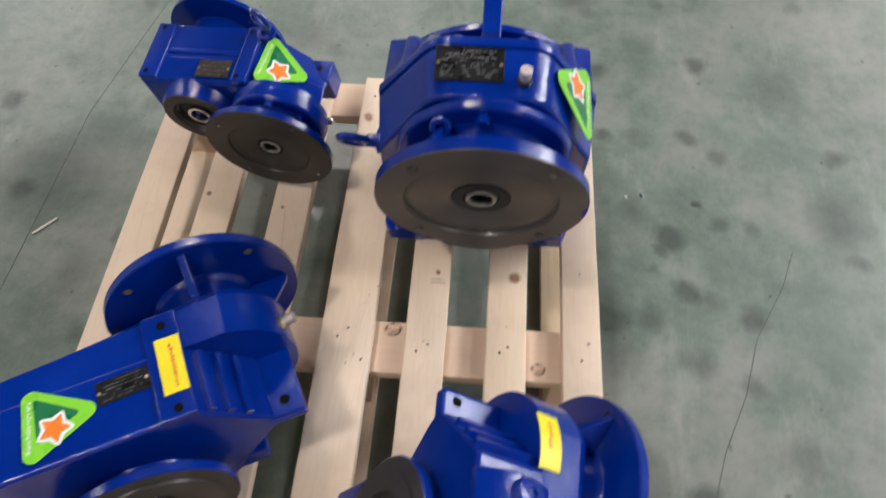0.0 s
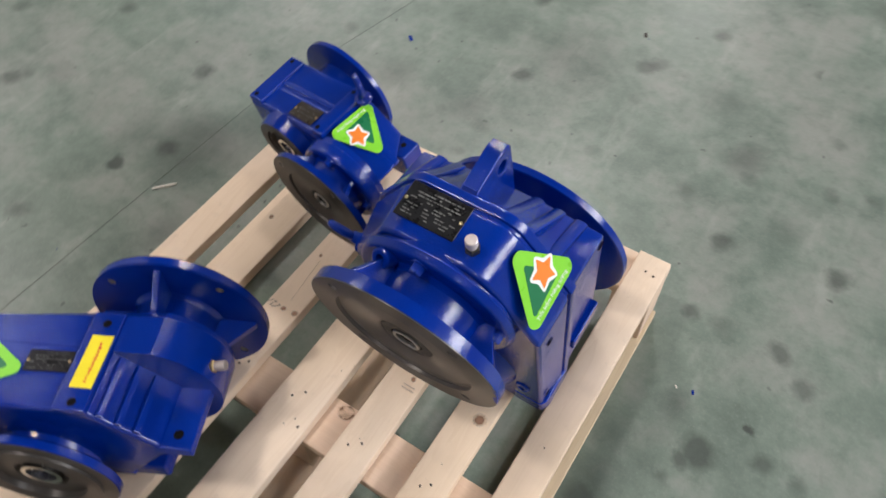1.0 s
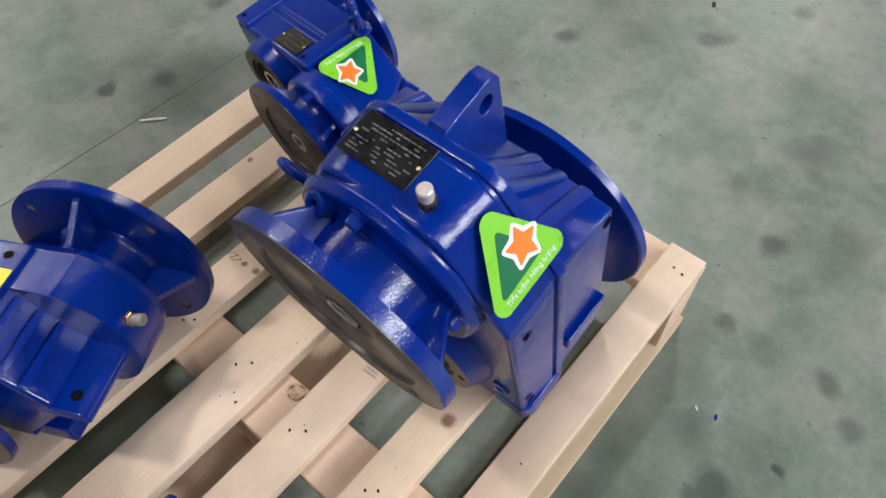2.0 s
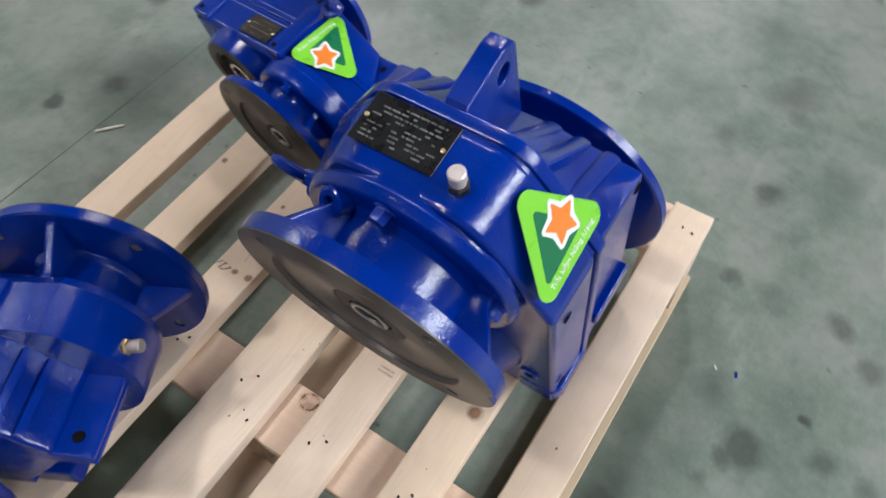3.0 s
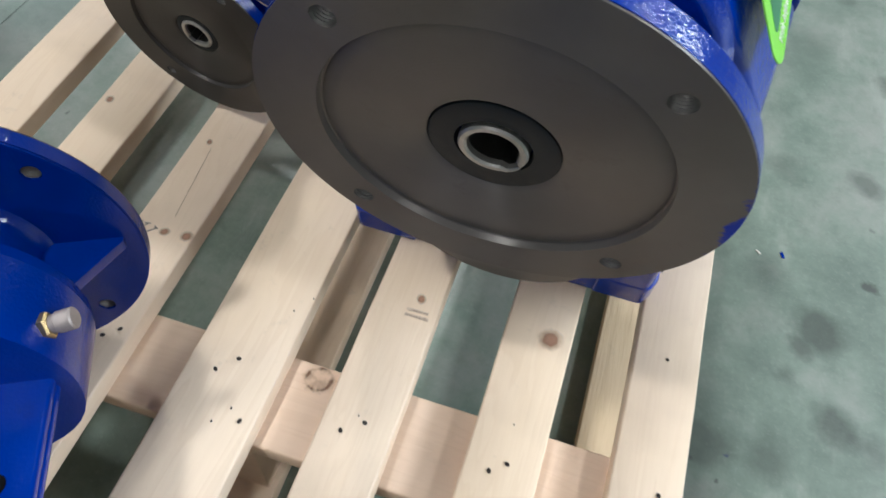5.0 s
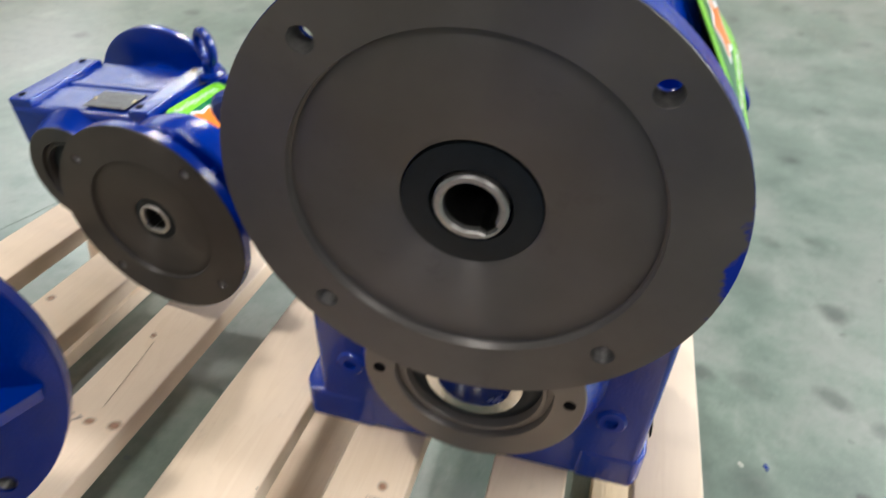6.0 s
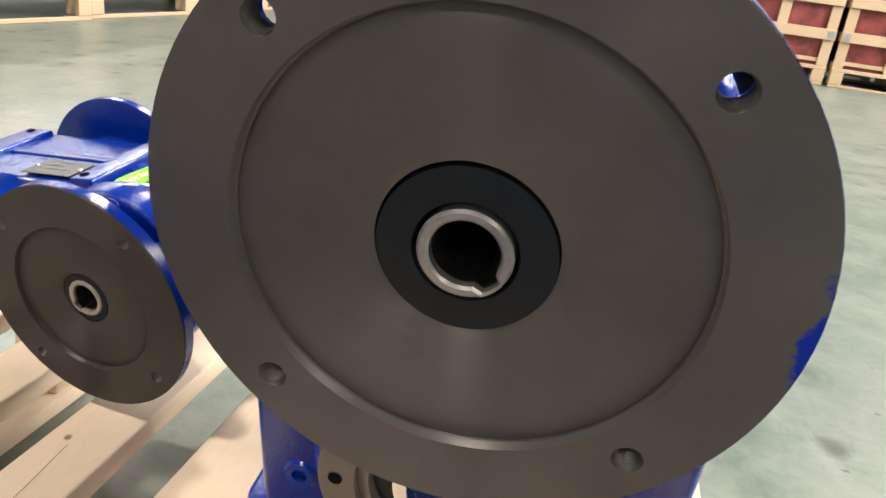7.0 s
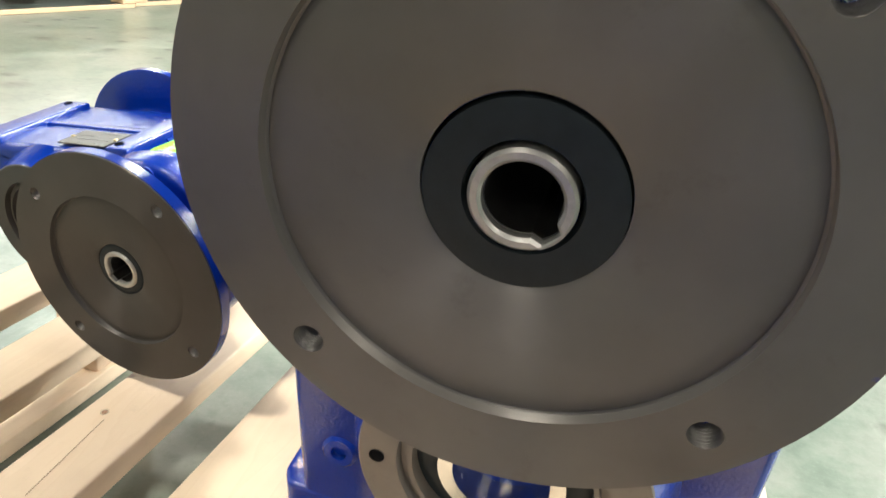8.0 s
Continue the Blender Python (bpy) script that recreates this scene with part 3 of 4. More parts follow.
for x, y, r in [(-0.028, 0.015, 0.0016), (-0.362, -0.145, 0.0013), (-0.352, -0.045, 0.0010), (-0.3405, -0.028, 0.0009), (-0.372, -0.160, 0.0012), (-0.140, -0.085, 0.0009), (-0.262, -0.118, 0.0009)]:
    dimple("bark_speck", x, y, DECK[1] + 0.0008, r, NAIL, 0.7, x * 30)


# ---- stickers and plates ----
def rounded(pts, r, seg=5):
    out = []
    for k, p in enumerate(pts):
        p, a, b = Vector(p), Vector(pts[k - 1]), Vector(pts[(k + 1) % len(pts)])
        da, db = (a - p).normalized(), (b - p).normalized()
        half = da.angle(db) / 2
        d, c = r / math.tan(half), p + (da + db).normalized() * (r / math.sin(half))
        s, e = p + da * d - c, p + db * d - c
        for j in range(seg + 1):
            v = s.lerp(e, j / seg).normalized() * r + c
            out.append((v.x, v.y))
    return out


def star(r0, r1, c, turn):
    return [(c[0] + r * math.cos(turn + math.pi * k / 5), c[1] + r * math.sin(turn + math.pi * k / 5)) for k, r in ((k, r0 if k % 2 == 0 else r1) for k in range(10))]


def surface_frame(origin, right, up):
    x = Vector(right).normalized()
    z = x.cross(Vector(up)).normalized()
    y = z.cross(x)
    return Matrix.Translation(origin) @ Matrix((x, y, z)).transposed().to_4x4()


def energy_sticker(parent, corner_a, corner_b, corner_c):
    """A three-cornered label: the writing runs along the edge from c to b, a is the corner above it."""
    a, b, c = Vector(corner_a), Vector(corner_b), Vector(corner_c)
    m = surface_frame((a + b + c) / 3, b - c, a - (b + c) / 2)
    s = ((a - b).length + (b - c).length + (c - a).length) / 3
    tri = [(-s * 0.53, -s * 0.306), (s * 0.53, -s * 0.306), (0, s * 0.612)]
    lab = part("sticker", extrude_flat(bmesh.new(), rounded(tri, s * 0.11, 8), m, 0.0007), LIME, parent, "lime green three-cornered energy sticker")
    inner = [(-s * 0.35, -s * 0.18), (s * 0.25, -s * 0.15), (-s * 0.01, s * 0.34)]
    part("sticker_field", extrude_flat(bmesh.new(), rounded(inner, s * 0.03), m, 0.0009), FOREST, lab)
    cc = (s * 0.11, s * 0.045)
    part("star_edge", extrude_flat(bmesh.new(), rounded(star(s * 0.235, s * 0.148, cc, 0.15), s * 0.03, 4), m, 0.0011), WHITE, lab)
    part("star", extrude_flat(bmesh.new(), rounded(star(s * 0.188, s * 0.098, cc, 0.15), s * 0.010, 3), m, 0.0013), ORANGE, lab)
    cu = bpy.data.curves.new("lettering", "FONT")
    cu.body, cu.size, cu.align_x = "Tiết kiệm Năng lượng", s * 0.071, "CENTER"
    cu.extrude = 0.00015
    cu.materials.append(WHITE)
    t = new("lettering", cu)
    t.parent = lab
    t.matrix_local = m @ Matrix.Translation((0, -s * 0.252, 0.0009))
    return lab


def nameplate(parent, m, w, h, mat, rows):
    pl = part("nameplate", block(bmesh.new(), (-w / 2, -h / 2, 0), (w / 2, h / 2, 0.0010), 0.0004, 1, m), mat, parent, "dark metal nameplate with small print")
    rng = random.Random(5)
    bm = bmesh.new()
    for k in range(rows):
        y = h * (0.36 - 0.72 * k / (rows - 1))
        x = -w * 0.42
        while x < w * 0.36:
            n = rng.uniform(0.025, 0.11) * w
            if rng.random() < 0.72:
                block(bm, (x, y - h * 0.016, 0.001), (min(x + n, w * 0.42), y + h * 0.016, 0.00125), 0, 2, m)
            x += n + w * 0.018
    part("print", bm, PLATE_TEXT, pl)
    for sx in (-1, 1):
        bmx = lathe(bmesh.new(), [(0.0, 0.0022), (0.0009, 0.0018), (0.0014, 0.0)], seg=12)
        bmesh.ops.transform(bmx, matrix=m @ Matrix.Translation((sx * w * 0.455, 0, 0.001)) @ Matrix.Rotation(radians(90), 4, "X"), verts=bmx.verts)
        part("rivet", bmx, BRASS, pl)
    return pl


def yellow_sticker(parent, m, w, h):
    s = part("warning_sticker", block(bmesh.new(), (-w / 2, -h / 2, 0), (w / 2, h / 2, 0.0006), 0, 2, m), YELLOW, parent, "yellow paper sticker with red print")
    rng = random.Random(3)
    bm = bmesh.new()
    y = -h * 0.40
    while y < h * 0.36:
        n = rng.uniform(0.02, 0.06) * h
        block(bm, (w * 0.02 + rng.uniform(-0.02, 0.02) * w, y, 0.0006), (w * (0.10 + rng.uniform(0.0, 0.07)), y + n, 0.0008), 0, 2, m)
        y += n + h * 0.022
    part("print", bm, RED, s)
    return s


# ---- gearbox ----
def octagon(w, top, slope_in, slope_dn, bottom, cut, other):
    return [(-w, -bottom + other), (-w + other, -bottom), (w - cut, -bottom), (w, -bottom + cut), (w, top - slope_dn), (w - slope_in, top), (-w + slope_in, top), (-w, top - slope_dn)]


def soft_top(pts, r, seg=6):
    """The outline of an octagon with its two upper corners drawn round."""
    out = list(pts[:5])
    for k in (5, 6):
        q, p, n = Vector(pts[k - 1]), Vector(pts[k]), Vector(pts[(k + 1) % len(pts)])
        a, b = (q - p).normalized(), (n - p).normalized()
        half = a.angle(b) / 2
        reach = min(r / math.tan(half), 0.46 * (n - p).length, 0.46 * (q - p).length)
        rr = reach * math.tan(half)
        c = p + (a + b).normalized() * (rr / math.sin(half))
        s, e = p + a * reach - c, p + b * reach - c
        turn = s.angle_signed(e)
        for j in range(seg + 1):
            w = -turn * j / seg
            out.append((c.x + s.x * math.cos(w) - s.y * math.sin(w), c.y + s.x * math.sin(w) + s.y * math.cos(w)))
    return out + [pts[7]]


def rounded_end(W, r, bottom, cut, seg=18):
    """An outline with a round upper end of radius r about the shaft and straight flanks of half width W below."""
    pts = [(-W, -bottom + cut), (-W + cut, -bottom), (W - cut, -bottom), (W, -bottom + cut)]
    a0 = math.acos(min(1.0, W / r)) if W < r else 0.0
    return pts + [(r * math.cos(a0 + (math.pi - 2 * a0) * n / seg), r * math.sin(a0 + (math.pi - 2 * a0) * n / seg)) for n in range(seg + 1)]


def gearbox(name, m, R, spigot, bore, seal, W, T, si, sd, cd, B, ft, rn, ring, va, vh, vs, vr, hub_r, hub_v, out_r, out_v, out_neck, hole_r, face=None, out_face=None, joint=1.016,
            drum=0.0, rear_top=(0.045, 0.05), rear_shoulder=-0.008, rear_w=0.97, rear_b=0.95, rear_t=0.93, webs=(0, 90, 180, 270), bolts=(22, 67, 112, 157, 202, 247, 292, 337), ribs=(0.12, 0.34, 0.56, 0.78), rib_sides=(-1, 1), holes_side=(), ox=0.0, out_bore=0.44, cut=None, rib_h=0.0022, rib_w=0.0045, soft=0.010, rib_x=(), cut_up=None, edge=0.0095, lean=0.0, hub_dz=0.0, boss_holes=(0.03, math.pi + 0.03)):
    """A parallel-shaft gear unit: motor flange at the origin facing -y, output bore cd below it, output flange behind."""
    g = empty(name, m)
    face = face or IRON
    k = R / 0.125
    boss_mat = out_face or IRON_PALE
    pcd = R * 0.86
    holes = lambda r: [circle_pts(r, (pcd * math.cos(a), pcd * math.sin(a)), 18) for a in (radians(45 + 90 * n) for n in range(4))]
    fl = part("motor_flange", plate(bmesh.new(), circle_pts(R, seg=96), [circle_pts(spigot * 1.02, seg=72), *holes(hole_r)], 0.0014, ft - 0.0015), BLUE, g)
    back_face = plate(bmesh.new(), circle_pts(R - 0.0012, seg=96), [circle_pts(rn * 0.9, seg=72), *holes(hole_r)], ft - 0.0016, ft)
    part("back_face", back_face, BLUE, fl)
    part("machined_face", plate(bmesh.new(), circle_pts(R - 0.0004, seg=96), [circle_pts(spigot, seg=72), *holes(hole_r * 0.98)], 0.0, 0.0013), face, fl, "turned bare iron flange face")
    bm = lathe(bmesh.new(), [(0.0003, spigot), (0.0010 * k, spigot - 0.0003 * k), (0.0042 * k, spigot - 0.0006 * k), (0.0051 * k, spigot - 0.0016 * k), (0.0044 * k, spigot - 0.0030 * k), (0.0045 * k, spigot * 0.88), (0.0060 * k, seal + 0.004), (0.0080 * k, seal + 0.0006), (0.0125, seal + 0.0004), (0.0125, spigot * 0.97), (0.0040, spigot * 1.001)], seg=96)
    part("spigot_recess", bm, face, fl, "shallow turned recess")
    seal_ring = part("shaft_seal", lathe(bmesh.new(), [(0.0125 * k, seal + 0.0004), (0.0082 * k, seal), (0.0076 * k, seal * 0.95), (0.0082 * k, seal * 0.72), (0.0080 * k, bore * 1.50), (0.0125 * k, bore * 1.40)], seg=64), RUBBER, fl, "black rubber shaft seal")
    key = []
    ka = radians(-47)
    for n in range(56):
        a = 2 * math.pi * n / 56
        d = (a - ka + math.pi) % (2 * math.pi) - math.pi
        half = math.asin(0.34)
        key.append((bore * math.cos(a), bore * math.sin(a)) if abs(d) > half else (bore * 1.24 * math.cos(ka + d * 0.8), bore * 1.24 * math.sin(ka + d * 0.8)))
    tube = plate(bmesh.new(), circle_pts(bore * 1.34, seg=56), [key], 0.0060 * k, 0.075 * k)
    rim_edges = [e for e in tube.edges if e.is_manifold and all(v.co.y < 0.0062 * k for v in e.verts) and e.calc_face_angle(0) > radians(60)]
    bmesh.ops.bevel(tube, geom=rim_edges, offset=bore * 0.085, segments=1, affect="EDGES", profile=0.5)
    sh = part("hollow_shaft", tube, SHAFT, fl, "bright steel hollow shaft with keyway", 25)
    seal_ring.location.z = sh.location.z = hub_dz
    # dark lining added so the bore's inner shade is in its colour
    shade_liner = [[(x * q, z * q) for x, z in key] for q in (0.998, 0.97)]
    part("bore", plate(bmesh.new(), shade_liner[0], [shade_liner[1]], 0.0105 * k, 0.0735 * k), DARK_STEEL, sh, "", 25)
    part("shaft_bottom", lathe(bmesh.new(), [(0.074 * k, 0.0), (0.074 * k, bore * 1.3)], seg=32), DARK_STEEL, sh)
    # threads inside the flange holes
    pitch, turns = 0.0018 * k, 7
    prof = [(0.0004, hole_r * 0.995)]
    for n in range(turns):
        prof += [(0.0010 + pitch * n, hole_r * 0.97), (0.0010 + pitch * (n + 0.5), hole_r * 0.86)]
    for n in range(4):
        a = radians(45 + 90 * n)
        thread = lathe(bmesh.new(), prof, (pcd * math.cos(a), pcd * math.sin(a)), 20)
        part("thread", thread, THREAD, fl)
    # neck with webs
    bm = lathe(bmesh.new(), [(ft - 0.001, rn + 0.008 * k), (ft + 0.004, rn + 0.002), (ft + 0.010, rn), (va - 0.006, rn + 0.001), (va - 0.002, rn + 0.004 * k), (va + 0.002, rn + 0.010 * k)], seg=72)
    bmesh.ops.recalc_face_normals(bm, faces=bm.faces)
    neck = part("adapter_neck", bm, BLUE, g)
    outer = drum if drum else ring
    for deg in webs:
        a, t = radians(deg), 0.0048 * k
        rib = bmesh.new()
        prof = [(rn * 0.9, ft - 0.001), (R * 0.90, ft - 0.001), (R * 0.90, ft + 0.004), (outer * 0.86, va - 0.006), (outer * 0.86, va + 0.004), (rn * 0.9, va + 0.004)]
        lo = [rib.verts.new((r, y, -t)) for r, y in prof]
        hi = [rib.verts.new((r, y, t)) for r, y in prof]
        rib.faces.new(lo)
        rib.faces.new(hi)
        for j in range(len(prof)):
            i = (j + 1) % len(prof)
            rib.faces.new((lo[j], lo[i], hi[i], hi[j]))
        bmesh.ops.recalc_face_normals(rib, faces=rib.faces)
        bmesh.ops.bevel(rib, geom=rib.edges[:], offset=0.0015 * k, segments=2, affect="EDGES", profile=0.5)
        bmesh.ops.rotate(rib, matrix=Matrix.Rotation(-a, 3, "Y"), verts=rib.verts)
        part("web", rib, BLUE, neck)
    cut = W * 0.30 if cut is None else cut
    cut_up = cut if cut_up is None else cut_up
    if drum:
        # a smooth round drum takes the place of the bolted ring and the front half
        out = rounded_end(W * 0.985, drum, cd + B, cut)
        body = loft(bmesh.new(), [(x * 0.955, z * 0.97) for x, z in out], va, out, va + 0.010 * k, 0.0)
        loft(body, out, va + 0.010 * k, out, vs, 0.0)
        bmesh.ops.remove_doubles(body, verts=body.verts, dist=0.00005)
        for v in body.verts:
            if v.co.z < -0.03 * k and v.co.y < vs - 0.001:
                v.co.y = max(v.co.y, va + 0.030 * k * min(1.0, (-v.co.z / k - 0.03) / 0.15))
        part("housing_front", body, BLUE, g, "", 14)
        rear = octagon(W, T, si, sd, cd + B, cut, cut_up)
        rear_end = [(x * 0.985, z * 0.99) for x, z in rear]
        body = loft(bmesh.new(), soft_top(rear, soft), vs - 0.004, soft_top(rear_end, soft), vr, 0.005 * k, 3)
        part("housing_rear", body, BLUE, g, "", 30)
    else:
        bm = lathe(bmesh.new(), [(va, rn * 0.9), (va, ring - 0.006), (va + 0.0015, ring - 0.003), (va + 0.0035, ring - 0.001), (va + 0.007, ring), (vh - 0.0055, ring + 0.0015), (vh - 0.0035, ring + 0.0005), (vh - 0.003, ring - 0.003), (vh + 0.008, ring - 0.003)], seg=80)
        bmesh.ops.recalc_face_normals(bm, faces=bm.faces)
        part("adapter_ring", bm, BLUE, g)
        for deg in bolts:
            a = radians(deg)
            part("bolt", bolt(bmesh.new(), (ring * 0.86 * math.cos(a), va + 0.001, ring * 0.86 * math.sin(a)), (0, -1, 0), 0.0078 * k, 0.010 * k), BLUE, g)
        front = octagon(W, T, si, sd, cd + B, cut, cut_up)
        front_end = octagon(W * 0.97, T * 0.985, si, sd * 1.22, cd + B, cut, cut_up)
        round_front = soft_top(front, soft)
        body = loft(bmesh.new(), soft_top(front_end, soft), vh, round_front, vs - 0.0050, edge * k, 4)
        for v in body.verts:
            if v.co.y < vh + 0.02:
                v.co.y += lean * max(0.0, min(1.0, -v.co.z / 0.20))
        core = [(x * 0.975, z * 0.975) for x, z in round_front]
        loft(body, core, vs - 0.008, core, vs + 0.004, 0.0)
        part("housing_front", body, BLUE, g, "", 30)
        rim = [(x * joint, z * joint) for x, z in round_front]
        body = loft(bmesh.new(), rim, vs - 0.0025, rim, vs + 0.011 * k, 0.003 * k, 2)
        rear = octagon(W * 0.98, T * rear_t, si * 0.95, sd * 0.96 - T * (1 - rear_t) * 0.6, (cd + B) * rear_b, cut, cut_up)
        bt = (cd + B) * rear_b
        tx, tz = rear_top
        rear_end = [(-W * rear_w, -bt + cut_up), (-W * rear_w + cut_up, -bt), (W * rear_w - cut, -bt), (W * rear_w, -bt + cut), (W * rear_w, rear_shoulder), (tx, tz), (-tx, tz), (-W * rear_w, rear_shoulder)]
        loft(body, soft_top(rear, soft), vs + 0.004, soft_top(rear_end, soft * 0.6), vr, 0.004 * k, 2, 5)
        part("housing_rear", body, BLUE, g, "", 30)
    # stepped cooling ribs along the rear slopes
    for sx in rib_sides:
        for f in ribs:
            lerp = lambda p, q: (p[0] + (q[0] - p[0]) * f, p[1] + (q[1] - p[1]) * f)
            x0, z0 = lerp(rear[5], rear[4])
            x1, z1 = lerp(rear_end[5], rear_end[4])
            h, low = rib_h * k, 0.014 * k
            slope = math.atan2(rear[4][1] - rear[5][1], rear[4][0] - rear[5][0])
            cs, sn = math.cos(slope), math.sin(slope)
            shape = [(-rib_w * k, -low), (rib_w * k, -low), (rib_w * 0.86 * k, h - 0.10 * rib_w * k), (-rib_w * 0.86 * k, h + 0.10 * rib_w * k)]
            cross = [(a * cs - q * sn, a * sn + q * cs) for a, q in shape]
            rb = loft(bmesh.new(), [(sx * (x0 + a), z0 + q) for a, q in cross], vs + 0.004 * k, [(sx * (x1 + a), z1 + q) for a, q in cross], vr - 0.003 * k, 0.0012 * k, 2)
            part("cooling_rib", rb, BLUE, g)
    def crest(pts, x):
        for (xa, za), (xb, zb) in zip(pts[4:6], pts[5:7]):
            if xb <= abs(x) <= xa:
                return za + (zb - za) * (xa - abs(x)) / (xa - xb)
        return pts[5][1]

    for x in rib_x:
        z0, z1 = crest(rear, x) - 0.004 * k, crest(rear_end, x)
        shape = [(-0.0085 * k, -0.030 * k), (0.0085 * k, -0.030 * k)] + [(0.0085 * k * math.cos(w), rib_h * k * math.sin(w)) for w in (math.pi * n / 10 for n in range(11))]
        rb = loft(bmesh.new(), [(x + a, z0 + q) for a, q in shape], vs + 0.004 * k, [(x + a, z1 + q) for a, q in shape], vr - 0.001 * k)
        part("cooling_rib", rb, BLUE, g, "", 50)
    for p, d, r in holes_side:
        part("tapped_hole", turned(bmesh.new(), [(0.0, 0.0), (0.0, r), (0.0006, r * 1.05)], p, d, 16), HOLE, g)
    # output side: front boss with bore
    bm = lathe(bmesh.new(), [(vh + 0.006, hub_r * 1.16), (hub_v + 0.006, hub_r * 1.04), (hub_v + 0.001, hub_r)], (ox, -cd), 64)
    bmesh.ops.recalc_face_normals(bm, faces=bm.faces)
    boss = part("output_boss", bm, BLUE, g)
    part("boss_face", lathe(bmesh.new(), [(hub_v + 0.001, hub_r), (hub_v, hub_r - 0.001), (hub_v, hub_r * 0.72), (hub_v + 0.006, hub_r * 0.71), (hub_v + 0.006, hub_r * 0.66), (hub_v + 0.003, hub_r * 0.655), (hub_v + 0.003, hub_r * 0.62), (hub_v + 0.012, hub_r * 0.61)], (ox, -cd), 64), boss_mat, boss, "bare machined boss face")
    part("output_seal", lathe(bmesh.new(), [(hub_v + 0.011, hub_r * 0.62), (hub_v + 0.009, hub_r * 0.52), (hub_v + 0.011, hub_r * out_bore * 0.98)], (ox, -cd), 64), RUBBER, boss)
    part("output_shaft", plate(bmesh.new(), circle_pts(hub_r * out_bore, (ox, -cd), 48), [circle_pts(hub_r * out_bore * 0.76, (ox, -cd), 48)], hub_v + 0.004, vr + 0.03), STEEL, boss, "bright steel output hollow shaft", 25)
    for a in boss_holes:
        part("tapped_hole", turned(bmesh.new(), [(0, 0), (0, 0.0045 * k), (0.0004, 0.0045 * k)], (ox + hub_r * 0.86 * math.cos(a), hub_v - 0.0003, -cd + hub_r * 0.86 * math.sin(a)), (0, -1, 0), 14), HOLE, boss)
    # output flange
    bm = lathe(bmesh.new(), [(vr - 0.012, out_neck * 1.06), (vr + 0.004, out_neck), (out_v - 0.016 * k, out_neck * 0.98), (out_v - 0.014 * k, out_neck * 1.05), (out_v - 0.013 * k, out_r - 0.003), (out_v - 0.011 * k, out_r), (out_v - 0.001, out_r), (out_v, out_r - 0.0015)], (ox, -cd), 96)
    bmesh.ops.recalc_face_normals(bm, faces=bm.faces)
    of = part("output_flange", bm, BLUE, g)
    bm = lathe(bmesh.new(), [(out_v, out_r - 0.0015), (out_v + 0.0004, out_r * 0.80), (out_v + 0.004, out_r * 0.795), (out_v + 0.004, out_r * 0.60), (out_v - 0.004, out_r * 0.59), (out_v - 0.004, out_r * 0.34), (out_v - 0.012, out_r * 0.33), (out_v - 0.012, out_r * 0.2)], (ox, -cd), 96)
    bmesh.ops.recalc_face_normals(bm, faces=bm.faces)
    part("machined_face", bm, out_face or IRON, of)
    return g


def eye_bolt(parent, p, direction, size, ring_axis):
    """A lifting eye: collar, shank and ring."""
    d = Vector(direction).normalized()
    bm = turned(bmesh.new(), [(0, 0), (0, size * 0.62), (size * 0.16, size * 0.60), (size * 0.26, size * 0.34), (size * 0.7, size * 0.30), (size * 0.7, 0)], p, d, 24)
    c = Vector(p) + d * size * 1.32
    torus(bm, size * 0.66, size * 0.20, Matrix.Translation(c) @ Vector(ring_axis).to_track_quat("Y", "Z").to_matrix().to_4x4(), 32, 10)
    return part("eye_bolt", bm, BLUE, parent)


def plug(parent, p, direction, size, body, tip):
    """A breather plug: hexagon foot, neck and cap."""
    b = bolt(bmesh.new(), p, direction, size * 0.62, size * 0.55, False)
    pl = part("breather_plug", b, body, parent)
    q = Vector(p) + Vector(direction).normalized() * size * 0.55
    part("plug_cap", turned(bmesh.new(), [(0, 0), (0, size * 0.42), (size * 0.25, size * 0.44), (size * 0.3, size * 0.5), (size * 0.98, size * 0.5), (size * 1.06, size * 0.42), (size * 1.06, 0)], q, direction, 24), tip, pl)
    return pl


# large unit, standing, tipped forward on its output flange
big = gearbox("gear_unit", pose(-0.190, -0.0806, 0.4724, 10.4, 0, 0), R=0.125, spigot=0.0915, bore=0.014, seal=0.0350, W=0.135, T=0.100, si=0.070, sd=0.100, cd=0.200, B=0.120, ft=0.017,
              rn=0.070, ring=0.103, va=0.063, vh=0.079, vs=0.150, vr=0.242, hub_r=0.080, hub_v=0.060, out_r=0.150, out_v=0.305, out_neck=0.085, hole_r=0.0066, face=IRON_SPRAYED,
              webs=(12, 124, 190, 240, 312), bolts=(4, 92, 186, 276), ribs=(), rib_x=(-0.100, -0.071, -0.042, 0.042, 0.071, 0.100), rib_h=0.0055, cut=0.012, soft=0.042, edge=0.0060, lean=0.009, hub_dz=-0.0016, joint=1.008, rear_b=0.93, rear_t=0.91, rear_top=(0.042, -0.003), rear_shoulder=-0.014,
              holes_side=[((0.1325, 0.104, -0.055), (1, 0, 0), 0.006), ((0.1335, 0.100, -0.255), (1, 0, 0), 0.006), ((0.1315, 0.232, -0.026), (1, 0, 0), 0.0065), ((-0.1325, 0.104, -0.055), (-1, 0, 0), 0.006)])
tagged(big, "large glossy blue gear unit standing on pine pallet slats", "gear unit", "gear units on the pallet")
nameplate(big, pose(-0.0215, 0.1225, 0.1000, 1.2), 0.077, 0.046, PLATE_BLACK, 9)
plug(big, (0.040, 0.103, 0.0985), (0, 0, 1), 0.0142, DARK_STEEL, CAP_PALE)
OFF = Vector((0.1, 0, 0.07)).normalized() * 0.0022
